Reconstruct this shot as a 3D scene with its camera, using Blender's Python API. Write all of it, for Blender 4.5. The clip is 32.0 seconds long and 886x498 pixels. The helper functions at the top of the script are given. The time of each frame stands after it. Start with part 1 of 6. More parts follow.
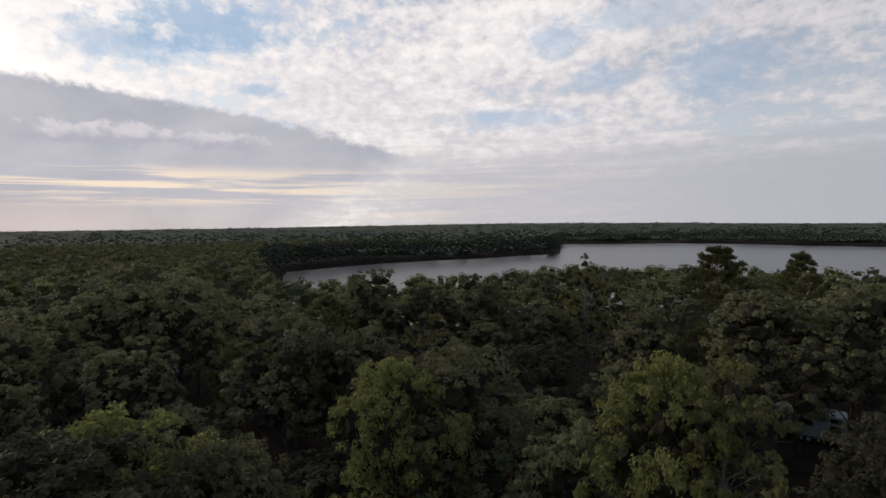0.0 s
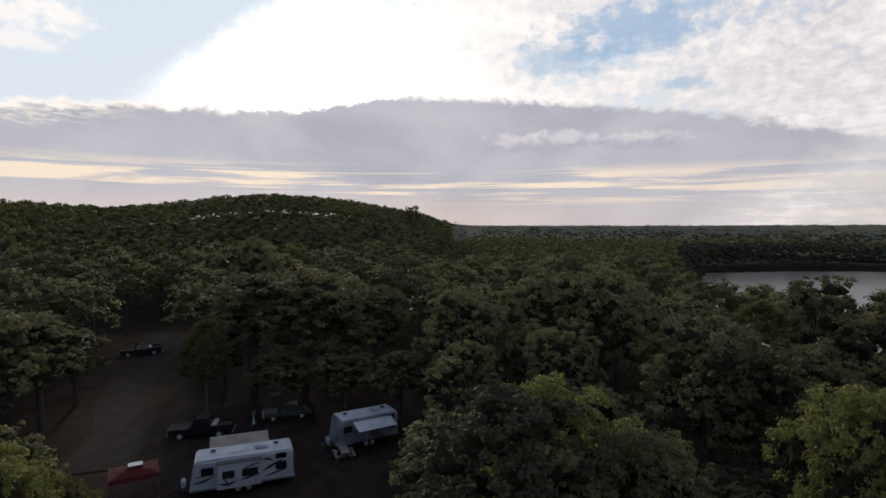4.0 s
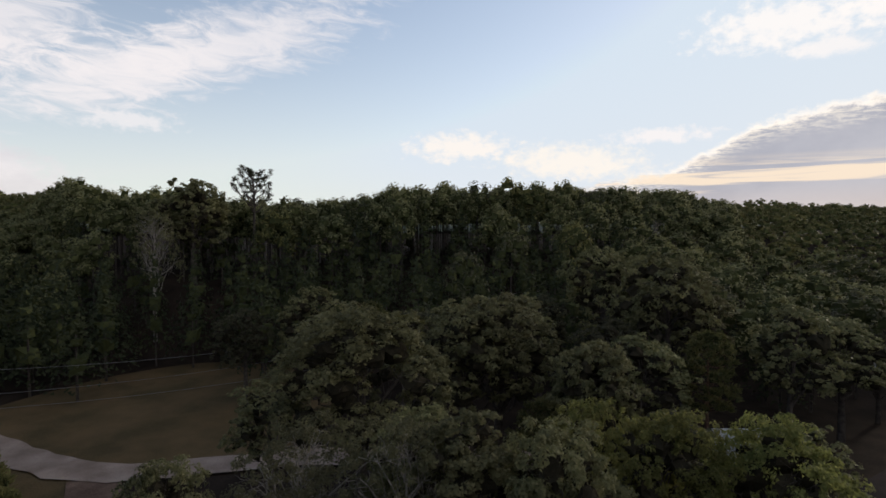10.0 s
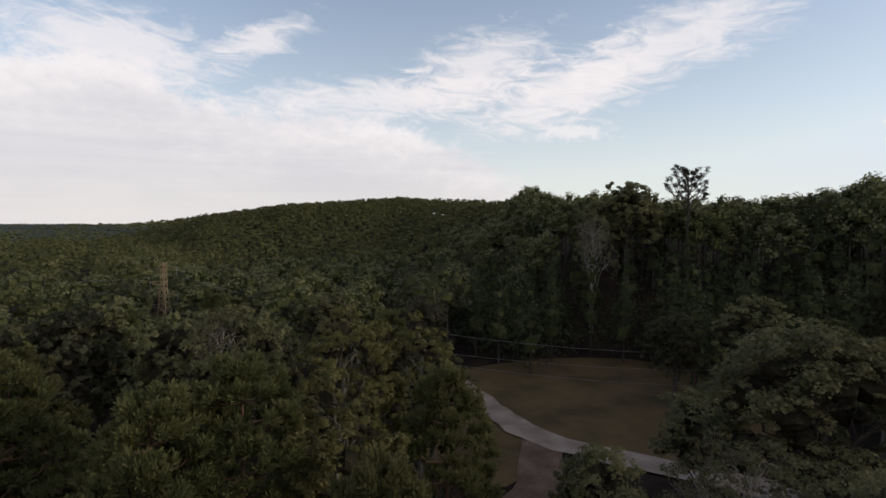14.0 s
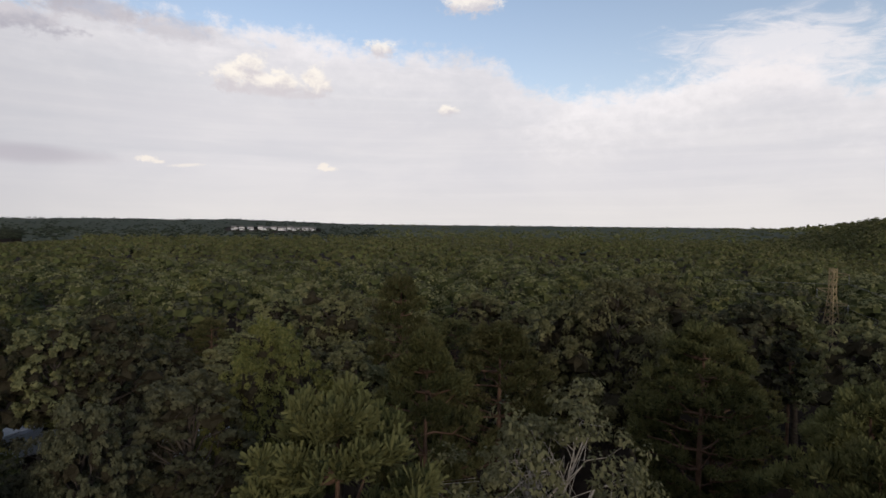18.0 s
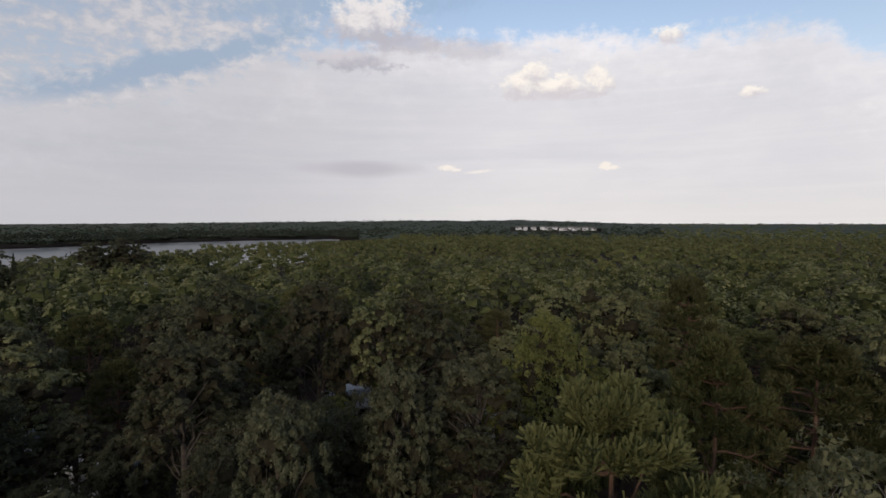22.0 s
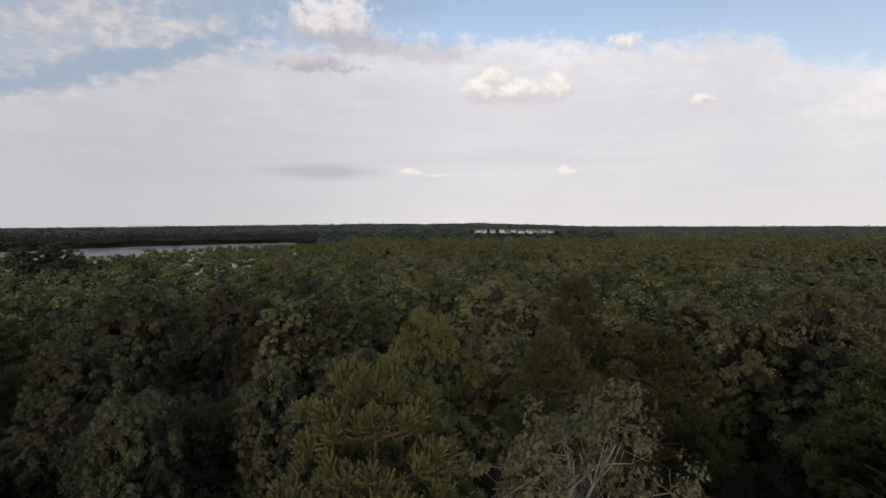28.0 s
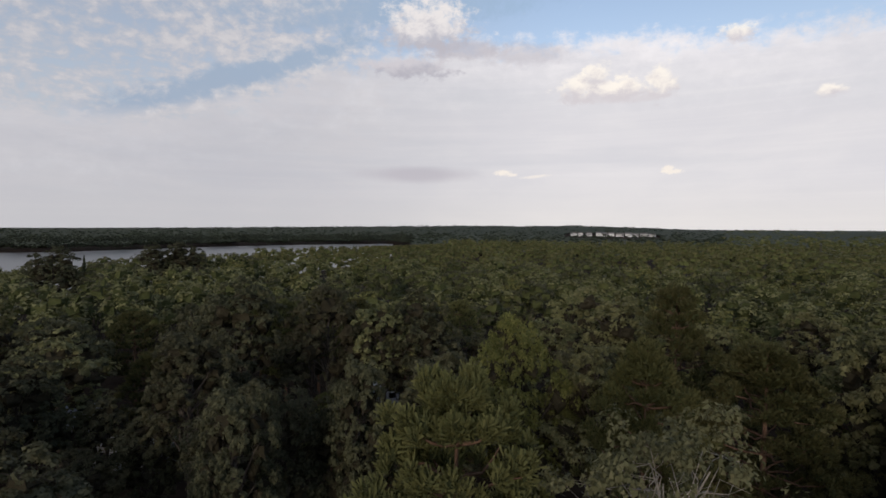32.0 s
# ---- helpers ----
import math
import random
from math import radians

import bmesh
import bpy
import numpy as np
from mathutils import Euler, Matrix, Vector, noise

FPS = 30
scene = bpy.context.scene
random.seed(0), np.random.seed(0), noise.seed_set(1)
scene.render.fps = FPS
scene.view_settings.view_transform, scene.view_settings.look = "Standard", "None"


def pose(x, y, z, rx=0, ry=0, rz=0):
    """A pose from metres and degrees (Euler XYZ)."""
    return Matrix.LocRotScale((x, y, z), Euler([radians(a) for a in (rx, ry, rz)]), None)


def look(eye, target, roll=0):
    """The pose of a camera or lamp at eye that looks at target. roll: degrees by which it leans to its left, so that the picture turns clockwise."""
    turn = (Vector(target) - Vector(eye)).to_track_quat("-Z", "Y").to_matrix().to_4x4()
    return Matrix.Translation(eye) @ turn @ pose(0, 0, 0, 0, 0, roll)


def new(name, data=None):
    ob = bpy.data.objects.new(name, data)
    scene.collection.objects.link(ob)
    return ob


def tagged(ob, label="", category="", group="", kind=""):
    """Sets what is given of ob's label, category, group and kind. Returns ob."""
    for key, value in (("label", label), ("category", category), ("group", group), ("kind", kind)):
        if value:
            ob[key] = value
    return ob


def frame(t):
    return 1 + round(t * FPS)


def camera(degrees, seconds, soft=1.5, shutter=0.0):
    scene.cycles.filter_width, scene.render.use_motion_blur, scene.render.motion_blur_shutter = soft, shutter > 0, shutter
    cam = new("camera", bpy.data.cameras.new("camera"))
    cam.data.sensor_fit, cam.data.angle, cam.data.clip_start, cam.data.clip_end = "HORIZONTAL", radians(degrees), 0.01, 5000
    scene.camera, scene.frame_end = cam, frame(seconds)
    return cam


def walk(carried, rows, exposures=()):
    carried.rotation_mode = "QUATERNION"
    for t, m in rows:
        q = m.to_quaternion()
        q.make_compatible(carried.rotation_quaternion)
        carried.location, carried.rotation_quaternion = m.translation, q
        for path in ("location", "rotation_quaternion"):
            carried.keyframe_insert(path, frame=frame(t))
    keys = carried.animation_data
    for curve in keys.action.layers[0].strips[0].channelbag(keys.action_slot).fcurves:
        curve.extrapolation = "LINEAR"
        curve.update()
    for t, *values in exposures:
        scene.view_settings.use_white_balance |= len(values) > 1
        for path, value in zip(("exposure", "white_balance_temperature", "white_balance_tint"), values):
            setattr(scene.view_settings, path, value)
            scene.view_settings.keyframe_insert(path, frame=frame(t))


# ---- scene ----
cam = camera(79.0, 32.0, 1.6)
PATH = [
    (0.0, pose(0.056, -1.090, 20.081, 87.70, 0.61, -91.95)),
    (0.5, pose(0.096, -0.910, 20.002, 87.79, 0.33, -88.24)),
    (1.0, pose(0.169, -0.817, 19.923, 87.82, 0.30, -82.29)),
    (1.5, pose(0.199, -0.742, 19.860, 87.82, 0.23, -75.34)),
    (2.0, pose(0.152, -0.712, 19.834, 87.71, 0.11, -69.58)),
    (2.5, pose(0.111, -0.657, 19.833, 87.77, -0.05, -64.96)),
    (3.0, pose(-0.022, -0.628, 19.859, 87.68, -0.21, -59.93)),
    (3.5, pose(-0.077, -0.584, 19.883, 87.59, -0.32, -54.97)),
    (5.5, pose(0.123, -0.029, 19.759, 87.51, -0.33, -32.22)),
    (6.0, pose(0.000, -0.000, 19.803, 87.54, -0.40, -27.00)),
    (6.5, pose(-0.104, 0.055, 19.889, 87.46, -0.34, -21.32)),
    (7.0, pose(-0.267, 0.125, 20.004, 87.41, -0.40, -14.81)),
    (7.5, pose(-0.448, -0.022, 20.126, 87.37, -0.40, -7.85)),
    (8.0, pose(-0.550, -0.067, 20.203, 87.33, -0.52, -0.66)),
    (8.5, pose(-0.565, 0.010, 20.242, 87.31, -0.49, 6.08)),
    (9.0, pose(-0.613, 0.098, 20.247, 87.29, -0.56, 12.67)),
    (9.5, pose(-0.684, 0.207, 20.238, 87.33, -0.41, 18.57)),
    (10.0, pose(-0.749, 0.195, 20.270, 87.27, -0.19, 23.88)),
    (10.5, pose(-0.939, 0.236, 20.324, 87.22, -0.33, 30.11)),
    (11.0, pose(-1.154, 0.267, 20.340, 87.15, -0.29, 37.49)),
    (11.5, pose(-1.317, 0.299, 20.332, 87.06, -0.30, 44.27)),
    (12.0, pose(-1.497, 0.271, 20.323, 87.06, -0.41, 48.72)),
    (12.5, pose(-1.633, 0.266, 20.335, 87.05, -0.34, 52.74)),
    (13.0, pose(-1.667, 0.277, 20.367, 87.03, -0.18, 56.80)),
    (13.5, pose(-1.575, 0.227, 20.425, 87.10, 0.09, 61.85)),
    (15.5, pose(0.977, -1.512, 20.326, 87.74, -0.47, 88.20)),
    (16.0, pose(1.032, -1.549, 20.292, 87.82, -0.53, 97.37)),
    (16.5, pose(1.056, -1.604, 20.243, 87.75, -0.54, 107.42)),
    (17.0, pose(1.126, -1.696, 20.232, 87.68, -0.53, 115.18)),
    (17.5, pose(1.147, -1.787, 20.197, 87.57, -0.58, 122.45)),
    (18.0, pose(1.132, -1.912, 20.146, 87.49, -0.60, 129.77)),
    (18.5, pose(1.183, -1.988, 20.113, 87.34, -0.43, 138.23)),
    (19.0, pose(1.258, -2.027, 20.099, 87.30, -0.39, 147.48)),
    (19.5, pose(1.341, -1.998, 20.087, 87.33, -0.34, 153.97)),
    (20.0, pose(1.420, -1.937, 20.052, 87.35, -0.42, 154.91)),
    (20.5, pose(1.462, -1.924, 20.030, 87.25, -0.47, 154.90)),
    (21.0, pose(1.440, -1.916, 20.002, 87.17, -0.35, 154.92)),
    (21.5, pose(1.362, -1.839, 19.972, 87.37, -0.18, 155.75)),
    (22.0, pose(1.205, -1.697, 19.973, 87.32, -0.08, 159.00)),
    (22.5, pose(0.942, -1.536, 19.989, 87.33, 0.03, 161.07)),
    (23.0, pose(0.646, -1.366, 19.994, 87.22, 0.10, 161.41)),
    (23.5, pose(0.387, -1.183, 19.977, 87.27, 0.02, 161.56)),
    (24.0, pose(0.099, -0.984, 19.946, 87.42, 0.01, 161.79)),
    (24.5, pose(-0.211, -0.774, 19.922, 87.42, 0.03, 161.90)),
    (25.0, pose(-0.544, -0.560, 19.895, 87.41, -0.01, 161.20)),
    (25.5, pose(-0.816, -0.320, 19.884, 87.26, -0.02, 160.18)),
    (27.5, pose(-1.659, 1.577, 20.056, 87.71, 0.19, 157.54)),
    (28.0, pose(-1.818, 1.747, 20.044, 87.65, 0.07, 154.92)),
    (28.5, pose(-1.915, 1.841, 20.025, 87.68, -0.07, 152.35)),
    (29.0, pose(-1.994, 1.913, 20.029, 87.71, -0.20, 149.77)),
    (29.5, pose(-2.027, 1.952, 20.058, 87.66, -0.27, 147.65)),
    (30.0, pose(-2.058, 1.953, 20.096, 87.76, -0.37, 146.73)),
    (30.5, pose(-2.077, 1.903, 20.125, 87.81, -0.41, 146.53)),
    (31.0, pose(-2.086, 1.834, 20.141, 87.82, -0.35, 147.80)),
    (31.5, pose(-2.049, 1.802, 20.154, 87.84, -0.38, 154.10)),
    (32.0, pose(-2.034, 1.847, 20.210, 87.85, -0.33, 164.87)),
]
walk(cam, PATH, [(0, 0.0, 6650, 13), (32, 0.0, 6650, 13)])

# ---- world: evening sky with cloud layers, sun behind cloud in the west ----
SUN_AZ, SUN_EL = -28.0, 14.5          # degrees, to the left of +y, above the horizon
world = bpy.data.worlds.new("evening_sky")
scene.world = world
world.use_nodes = True
wt = world.node_tree
wt.nodes.clear()


def link_in(tree, socket, value):
    if hasattr(value, "links"):
        tree.links.new(value, socket)
    elif value is not None:
        socket.default_value = value


def wm(op, a, b=None, c=None, clamp=False):
    n = wt.nodes.new("ShaderNodeMath")
    n.operation, n.use_clamp = op, clamp
    for i, v in enumerate((a, b, c)):
        link_in(wt, n.inputs[i], v)
    return n.outputs[0]


def wsmooth(v, lo, hi):
    n = wt.nodes.new("ShaderNodeMapRange")
    n.interpolation_type = "SMOOTHSTEP"
    for i, s in enumerate((v, lo, hi, 0.0, 1.0)):
        link_in(wt, n.inputs[i], s)
    return n.outputs[0]


def wvec(x, y, z):
    n = wt.nodes.new("ShaderNodeCombineXYZ")
    for i, v in enumerate((x, y, z)):
        link_in(wt, n.inputs[i], v)
    return n.outputs[0]


def wnoise(vec, scale, detail=5.0, rough=0.55, warp=0.0):
    n = wt.nodes.new("ShaderNodeTexNoise")
    link_in(wt, n.inputs["Vector"], vec)
    n.inputs["Scale"].default_value, n.inputs["Detail"].default_value = scale, detail
    n.inputs["Roughness"].default_value, n.inputs["Distortion"].default_value = rough, warp
    return n.outputs["Fac"]


def wmix(fac, a, b):
    n = wt.nodes.new("ShaderNodeMix")
    n.data_type = "RGBA"
    link_in(wt, n.inputs[0], fac)
    for s, v in ((n.inputs[6], a), (n.inputs[7], b)):
        link_in(wt, s, (*v, 1.0) if isinstance(v, tuple) else v)
    return n.outputs[2]


def wcurve(value, points, lo, hi):
    """A height in degrees as a smooth line over the azimuth."""
    n = wt.nodes.new("ShaderNodeFloatCurve")
    cv = n.mapping.curves[0]
    pts = [((a - lo) / (hi - lo), e / 40.0) for a, e in points]
    while len(cv.points) < len(pts):
        cv.points.new(0.5, 0.5)
    for p, (x, y) in zip(cv.points, sorted(pts)):
        p.location, p.handle_type = (x, y), "AUTO_CLAMPED"
    n.mapping.update()
    f = wm("DIVIDE", wm("SUBTRACT", value, lo), hi - lo, clamp=True)
    link_in(wt, n.inputs["Value"], f)
    return wm("MULTIPLY", n.outputs[0], 40.0)


coord = wt.nodes.new("ShaderNodeTexCoord")
sep = wt.nodes.new("ShaderNodeSeparateXYZ")
wt.links.new(coord.outputs["Generated"], sep.inputs[0])
dx, dy, dz = sep.outputs
# azimuth with its seam in the south-east, where the camera never looks
SEAM = radians(36.5)
rx = wm("ADD", wm("MULTIPLY", dx, math.cos(SEAM)), wm("MULTIPLY", dy, math.sin(SEAM)))
ry = wm("SUBTRACT", wm("MULTIPLY", dy, math.cos(SEAM)), wm("MULTIPLY", dx, math.sin(SEAM)))
az = wm("ADD", wm("MULTIPLY", wm("ARCTAN2", wm("MULTIPLY", rx, -1.0), ry), 180 / math.pi), 36.5)
el = wm("MULTIPLY", wm("ARCSINE", dz), 180 / math.pi)
flat = wvec(wm("MULTIPLY", az, 0.06), wm("MULTIPLY", el, 0.11), 0.0)
streak = wvec(wm("MULTIPLY", az, 0.026), wm("ADD", wm("MULTIPLY", el, 0.75), wm("MULTIPLY", az, 0.006)), 3.0)
zz = wm("ADD", wm("MAXIMUM", dz, 0.0), 0.06)
sheet = wvec(wm("DIVIDE", dx, zz), wm("DIVIDE", dy, zz), 0.0)

n_big = wnoise(flat, 1.1, 7.0, 0.58, 0.3)
iso = wvec(wm("MULTIPLY", az, 0.1), wm("MULTIPLY", el, 0.14), 0.0)
n_fine = wnoise(iso, 4.5, 9.0, 0.66, 0.25)
n_puff = wnoise(iso, 7.0, 9.0, 0.62, 0.1)
n_lump = wnoise(iso, 6.5, 7.0, 0.6, 0.2)
n_tiny = wnoise(iso, 24.0, 6.0, 0.6, 0.1)
n_sheet = wnoise(sheet, 1.2, 7.0, 0.6, 0.6)
n_cells = wnoise(sheet, 9.0, 7.0, 0.6, 0.3)
n_str = wnoise(streak, 1.4, 6.0, 0.55, 0.4)
n_wisp = wnoise(wvec(wm("ADD", wm("MULTIPLY", az, 0.10), wm("MULTIPLY", el, 0.16)), wm("SUBTRACT", wm("MULTIPLY", el, 0.36), wm("MULTIPLY", az, 0.07)), 7.0), 1.9, 9.0, 0.66, 0.8)

sky_tex = wt.nodes.new("ShaderNodeTexSky")
sky_tex.sky_type, sky_tex.sun_disc = "NISHITA", False
sky_tex.sun_elevation, sky_tex.sun_rotation = radians(SUN_EL), radians(-SUN_AZ)
sky_tex.air_density, sky_tex.dust_density, sky_tex.ozone_density = 1.0, 0.6, 1.4
col = wt.nodes.new("ShaderNodeVectorMath")
col.operation = "MULTIPLY"
wt.links.new(sky_tex.outputs[0], col.inputs[0])
col.inputs[1].default_value = (0.165, 0.165, 0.170)
cap = wt.nodes.new("ShaderNodeVectorMath")
cap.operation = "MINIMUM"
wt.links.new(col.outputs[0], cap.inputs[0])
cap.inputs[1].default_value = (0.56, 0.735, 0.90)
col = cap.outputs[0]


def near_sun(spread):
    """1 in the direction of the sun, falling off over so many degrees."""
    a = wm("DIVIDE", wm("SUBTRACT", az, SUN_AZ - 6.0), spread)
    e = wm("DIVIDE", wm("SUBTRACT", el, SUN_EL), spread * 0.62)
    return wm("EXPONENT", wm("MULTIPLY", wm("ADD", wm("MULTIPLY", a, a), wm("MULTIPLY", e, e)), -1.0))


glow = near_sun(30.0)
core = near_sun(10.5)
col = wmix(wm("MULTIPLY", near_sun(46.0), 0.48), col, (0.80, 0.86, 0.90))

# pale haze towards the horizon
haze = wm("EXPONENT", wm("MULTIPLY", wm("MAXIMUM", el, 0.0), -0.075))
col = wmix(wm("MULTIPLY", haze, 0.9), col, (0.82, 0.86, 0.88))

# mackerel cloud over the lake side and the south, thinner elsewhere
skew = wm("ADD", az, wm("MULTIPLY", wm("MAXIMUM", wm("SUBTRACT", wm("MINIMUM", el, 24.0), 14.0), 0.0), wm("MULTIPLY", wm("SUBTRACT", 1.0, wsmooth(az, 10.0, 60.0)), 2.4)))
cover = wcurve(skew, [(-150, 27), (-134, 26), (-118, 29), (-100, 33), (-82, 33), (-66, 30), (-50, 34), (-38, 35), (-28, 31), (-21, 14), (-16, 6), (-8, 4), (20, 4), (36, 8), (60, 10), (80, 10), (110, 10), (130, 10), (160, 14), (170, 20), (178, 28), (190, 29), (210, 29), (223, 28)], -150, 223)
cover = wm("DIVIDE", cover, 40.0)
holes = wm("ADD", wm("MULTIPLY", n_sheet, 0.5), wm("ADD", wm("MULTIPLY", n_cells, 0.12), wm("MULTIPLY", n_lump, 0.38)))
thick = wsmooth(wm("ADD", wm("SUBTRACT", holes, 0.80), wm("MULTIPLY", cover, 0.52)), -0.03, 0.13)
mack_col = wmix(wsmooth(holes, 0.38, 0.66), (0.58, 0.58, 0.62), (0.95, 0.93, 0.92))
mack_col = wmix(wm("MULTIPLY", glow, 0.75), mack_col, (1.25, 1.22, 1.16))
col = wmix(thick, col, mack_col)


def cloud(a0, e0, ra, re, colour, lean=0.0, ragged=0.9, soft=0.35, noise_in=None, amount=1.0, base=None):
    """One cloud: centre and half sizes in degrees, lean in degrees of height per degree of azimuth."""
    global col
    da = wm("SUBTRACT", az, a0)
    de = wm("SUBTRACT", wm("SUBTRACT", el, e0), wm("MULTIPLY", da, lean))
    u, v = wm("DIVIDE", da, ra), wm("DIVIDE", de, re)
    r = wm("SQRT", wm("ADD", wm("MULTIPLY", u, u), wm("MULTIPLY", v, v)))
    n = n_puff if noise_in is None else noise_in
    r = wm("ADD", r, wm("MULTIPLY", wm("SUBTRACT", 0.5, n), ragged * 2.6))
    m = wm("SUBTRACT", 1.0, wsmooth(r, 1.0 - soft, 1.0 + soft))
    if base is not None:                            # shaded underside
        colour = wmix(wsmooth(wm("ADD", v, wm("MULTIPLY", wm("SUBTRACT", n_fine, 0.5), 3.5)), -0.7, 0.6), base, colour)
    col = wmix(wm("MULTIPLY", m, amount), col, colour)


# clear blue gaps in the mackerel sheet
for a0, e0, ra, re, lean, amount in ((-68.5, 19.0, 6.5, 2.3, 0.0, 0.85), (-61.5, 16.8, 4.5, 1.4, 0.0, 0.6), (-73.5, 13.6, 2.2, 0.6, 0.0, 0.6), (-100, 11.2, 5.5, 1.0, 0.0, 0.45), (-103.5, 18.6, 2.6, 1.6, 0.0, 0.6),
                                     (-108, 14.6, 2.5, 1.2, 0.0, 0.5), (-119, 14.4, 4.0, 2.6, 0.0, 0.7), (-113, 20, 6, 1.6, 0.0, 0.5), (186, 14.4, 13, 1.25, -0.36, 0.95), (168, 22.0, 16, 1.5, -0.1, 0.8)):
    cloud(a0, e0, ra, re, (0.34, 0.50, 0.69), lean, 1.4, 0.6, n_fine, amount)

# pale bank of high haze in the north-east to south
bank_top = wcurve(az, [(48, 0), (55, 3.0), (60, 5.2), (67, 8.6), (74, 11.2), (86, 11.6), (93, 13), (99, 15.6), (108, 14.2), (116, 13.6), (121, 14.6), (126, 17.4), (136, 18), (148, 19), (160, 19), (170, 17.8), (178, 15.8), (188, 12), (200, 10.4), (223, 11)], 48, 223)
over = wm("SUBTRACT", wm("ADD", bank_top, wm("MULTIPLY", wm("SUBTRACT", n_fine, 0.5), 6.0)), el)
bank = wm("MULTIPLY", wsmooth(over, -0.6, 1.8), wm("MULTIPLY", wsmooth(az, 46.0, 62.0), 0.93))
bank_col = wmix(wsmooth(wm("ADD", over, wm("MULTIPLY", wm("SUBTRACT", n_lump, 0.5), 9.0)), -1.0, 8.0), (0.94, 0.92, 0.93), (0.75, 0.745, 0.765))
bank_col = wmix(wm("MULTIPLY", wsmooth(n_big, 0.38, 0.62), 0.55), bank_col, (0.66, 0.665, 0.71))
bank_col = wmix(wm("MULTIPLY", wsmooth(n_str, 0.40, 0.70), 0.22), bank_col, (0.88, 0.865, 0.865))
bank_col = wmix(wm("MULTIPLY", wsmooth(wnoise(wvec(wm("MULTIPLY", az, 0.03), wm("MULTIPLY", el, 0.17), 5.0), 1.3, 6.0, 0.55, 0.4), 0.46, 0.68), 0.5), bank_col, (0.62, 0.635, 0.68))
bank_col = wmix(wm("MULTIPLY", wm("SUBTRACT", 1.0, wsmooth(el, 0.5, 6.0)), 0.5), bank_col, (0.78, 0.76, 0.73))
col = wmix(bank, col, bank_col)

# lilac haze low over the lake side
low = wm("MULTIPLY", wm("SUBTRACT", 1.0, wsmooth(wm("ADD", el, wm("MULTIPLY", wm("SUBTRACT", n_str, 0.5), 6.0)), 4.5, 10.5)), wm("SUBTRACT", 1.0, wsmooth(az, -95.0, -75.0)))
low_col = wmix(wm("MULTIPLY", wsmooth(n_str, 0.42, 0.62), wsmooth(az, -118.0, -85.0)), (0.50, 0.51, 0.555), (0.68, 0.63, 0.57))
col = wmix(wm("MULTIPLY", low, 0.85), col, low_col)

# grey cloud bar before the sun
bar_top = wcurve(az, [(-112, 1), (-95, 4.0), (-90, 6.6), (-87, 8.0), (-81.5, 9.4), (-75, 10.9), (-67, 12.0), (-57, 12.9), (-51, 13.3), (-44, 13.4), (-38, 12.2), (-33, 11.6), (-22, 11.3), (-13, 10.4), (-7, 9.4), (-2, 7.0), (1, 5.4), (9, 4.0), (16, 3.0), (22, 0)], -112, 22)
inside = wm("SUBTRACT", wm("ADD", bar_top, wm("MULTIPLY", wm("SUBTRACT", n_fine, 0.5), 2.6)), el)
bar = wm("MULTIPLY", wsmooth(inside, -0.25, 0.55), wm("MULTIPLY", wsmooth(wm("SUBTRACT", az, wm("MULTIPLY", wm("SUBTRACT", 8.0, el), 1.6)), -94.0, -84.0), wm("SUBTRACT", 1.0, wsmooth(az, 14.0, 24.0))))
bar_col = wmix(wsmooth(n_big, 0.3, 0.7), (0.39, 0.41, 0.48), (0.53, 0.54, 0.59))
rim = wm("MULTIPLY", wm("SUBTRACT", 1.0, wsmooth(inside, 0.0, 2.6)), wsmooth(az, -24.0, -12.0))
bar_col = wmix(wm("MULTIPLY", rim, wsmooth(n_cells, 0.4, 0.6)), bar_col, (0.98, 0.92, 0.80))
lining = wm("MULTIPLY", wm("SUBTRACT", 1.0, wsmooth(inside, 0.3, 0.9)), wm("MULTIPLY", wsmooth(az, -36.0, -22.0), wm("SUBTRACT", 1.0, wsmooth(az, 0.0, 12.0))))
bar_col = wmix(wm("MULTIPLY", lining, 0.85), bar_col, (1.12, 1.06, 0.96))
# slits of evening light under it
slit = wm("MULTIPLY", wsmooth(n_str, 0.47, 0.56), wm("MULTIPLY", wsmooth(el, 2.0, 3.2), wm("SUBTRACT", 1.0, wsmooth(el, 5.0, 6.6))))
slit = wm("MULTIPLY", slit, wm("SUBTRACT", 1.0, wm("MULTIPLY", wsmooth(wm("ABSOLUTE", wm("ADD", az, 30.0)), 25.0, 75.0), 0.6)))
slit = wm("MULTIPLY", slit, wsmooth(wnoise(wvec(wm("MULTIPLY", az, 0.035), wm("MULTIPLY", el, 0.5), 11.0), 1.6, 6.0, 0.6, 0.5), 0.33, 0.50))
bar_col = wmix(wm("MULTIPLY", slit, 0.9), bar_col, (1.0, 0.84, 0.64))
col = wmix(wm("MULTIPLY", bar, 0.95), col, bar_col)

# warm band on the horizon under the sun
warm = wm("MULTIPLY", wm("SUBTRACT", 1.0, wsmooth(el, 0.5, 4.6)), near_sun(40.0))
col = wmix(wm("MULTIPLY", warm, 0.55), col, (0.95, 0.72, 0.54))

# the sky away from the sun is duller
away = wm("COSINE", wm("MULTIPLY", wm("SUBTRACT", az, 206.0), math.pi / 180))
col = wmix(wm("MULTIPLY", wsmooth(away, 0.55, 1.0), 0.50), col, (0.34, 0.37, 0.43))

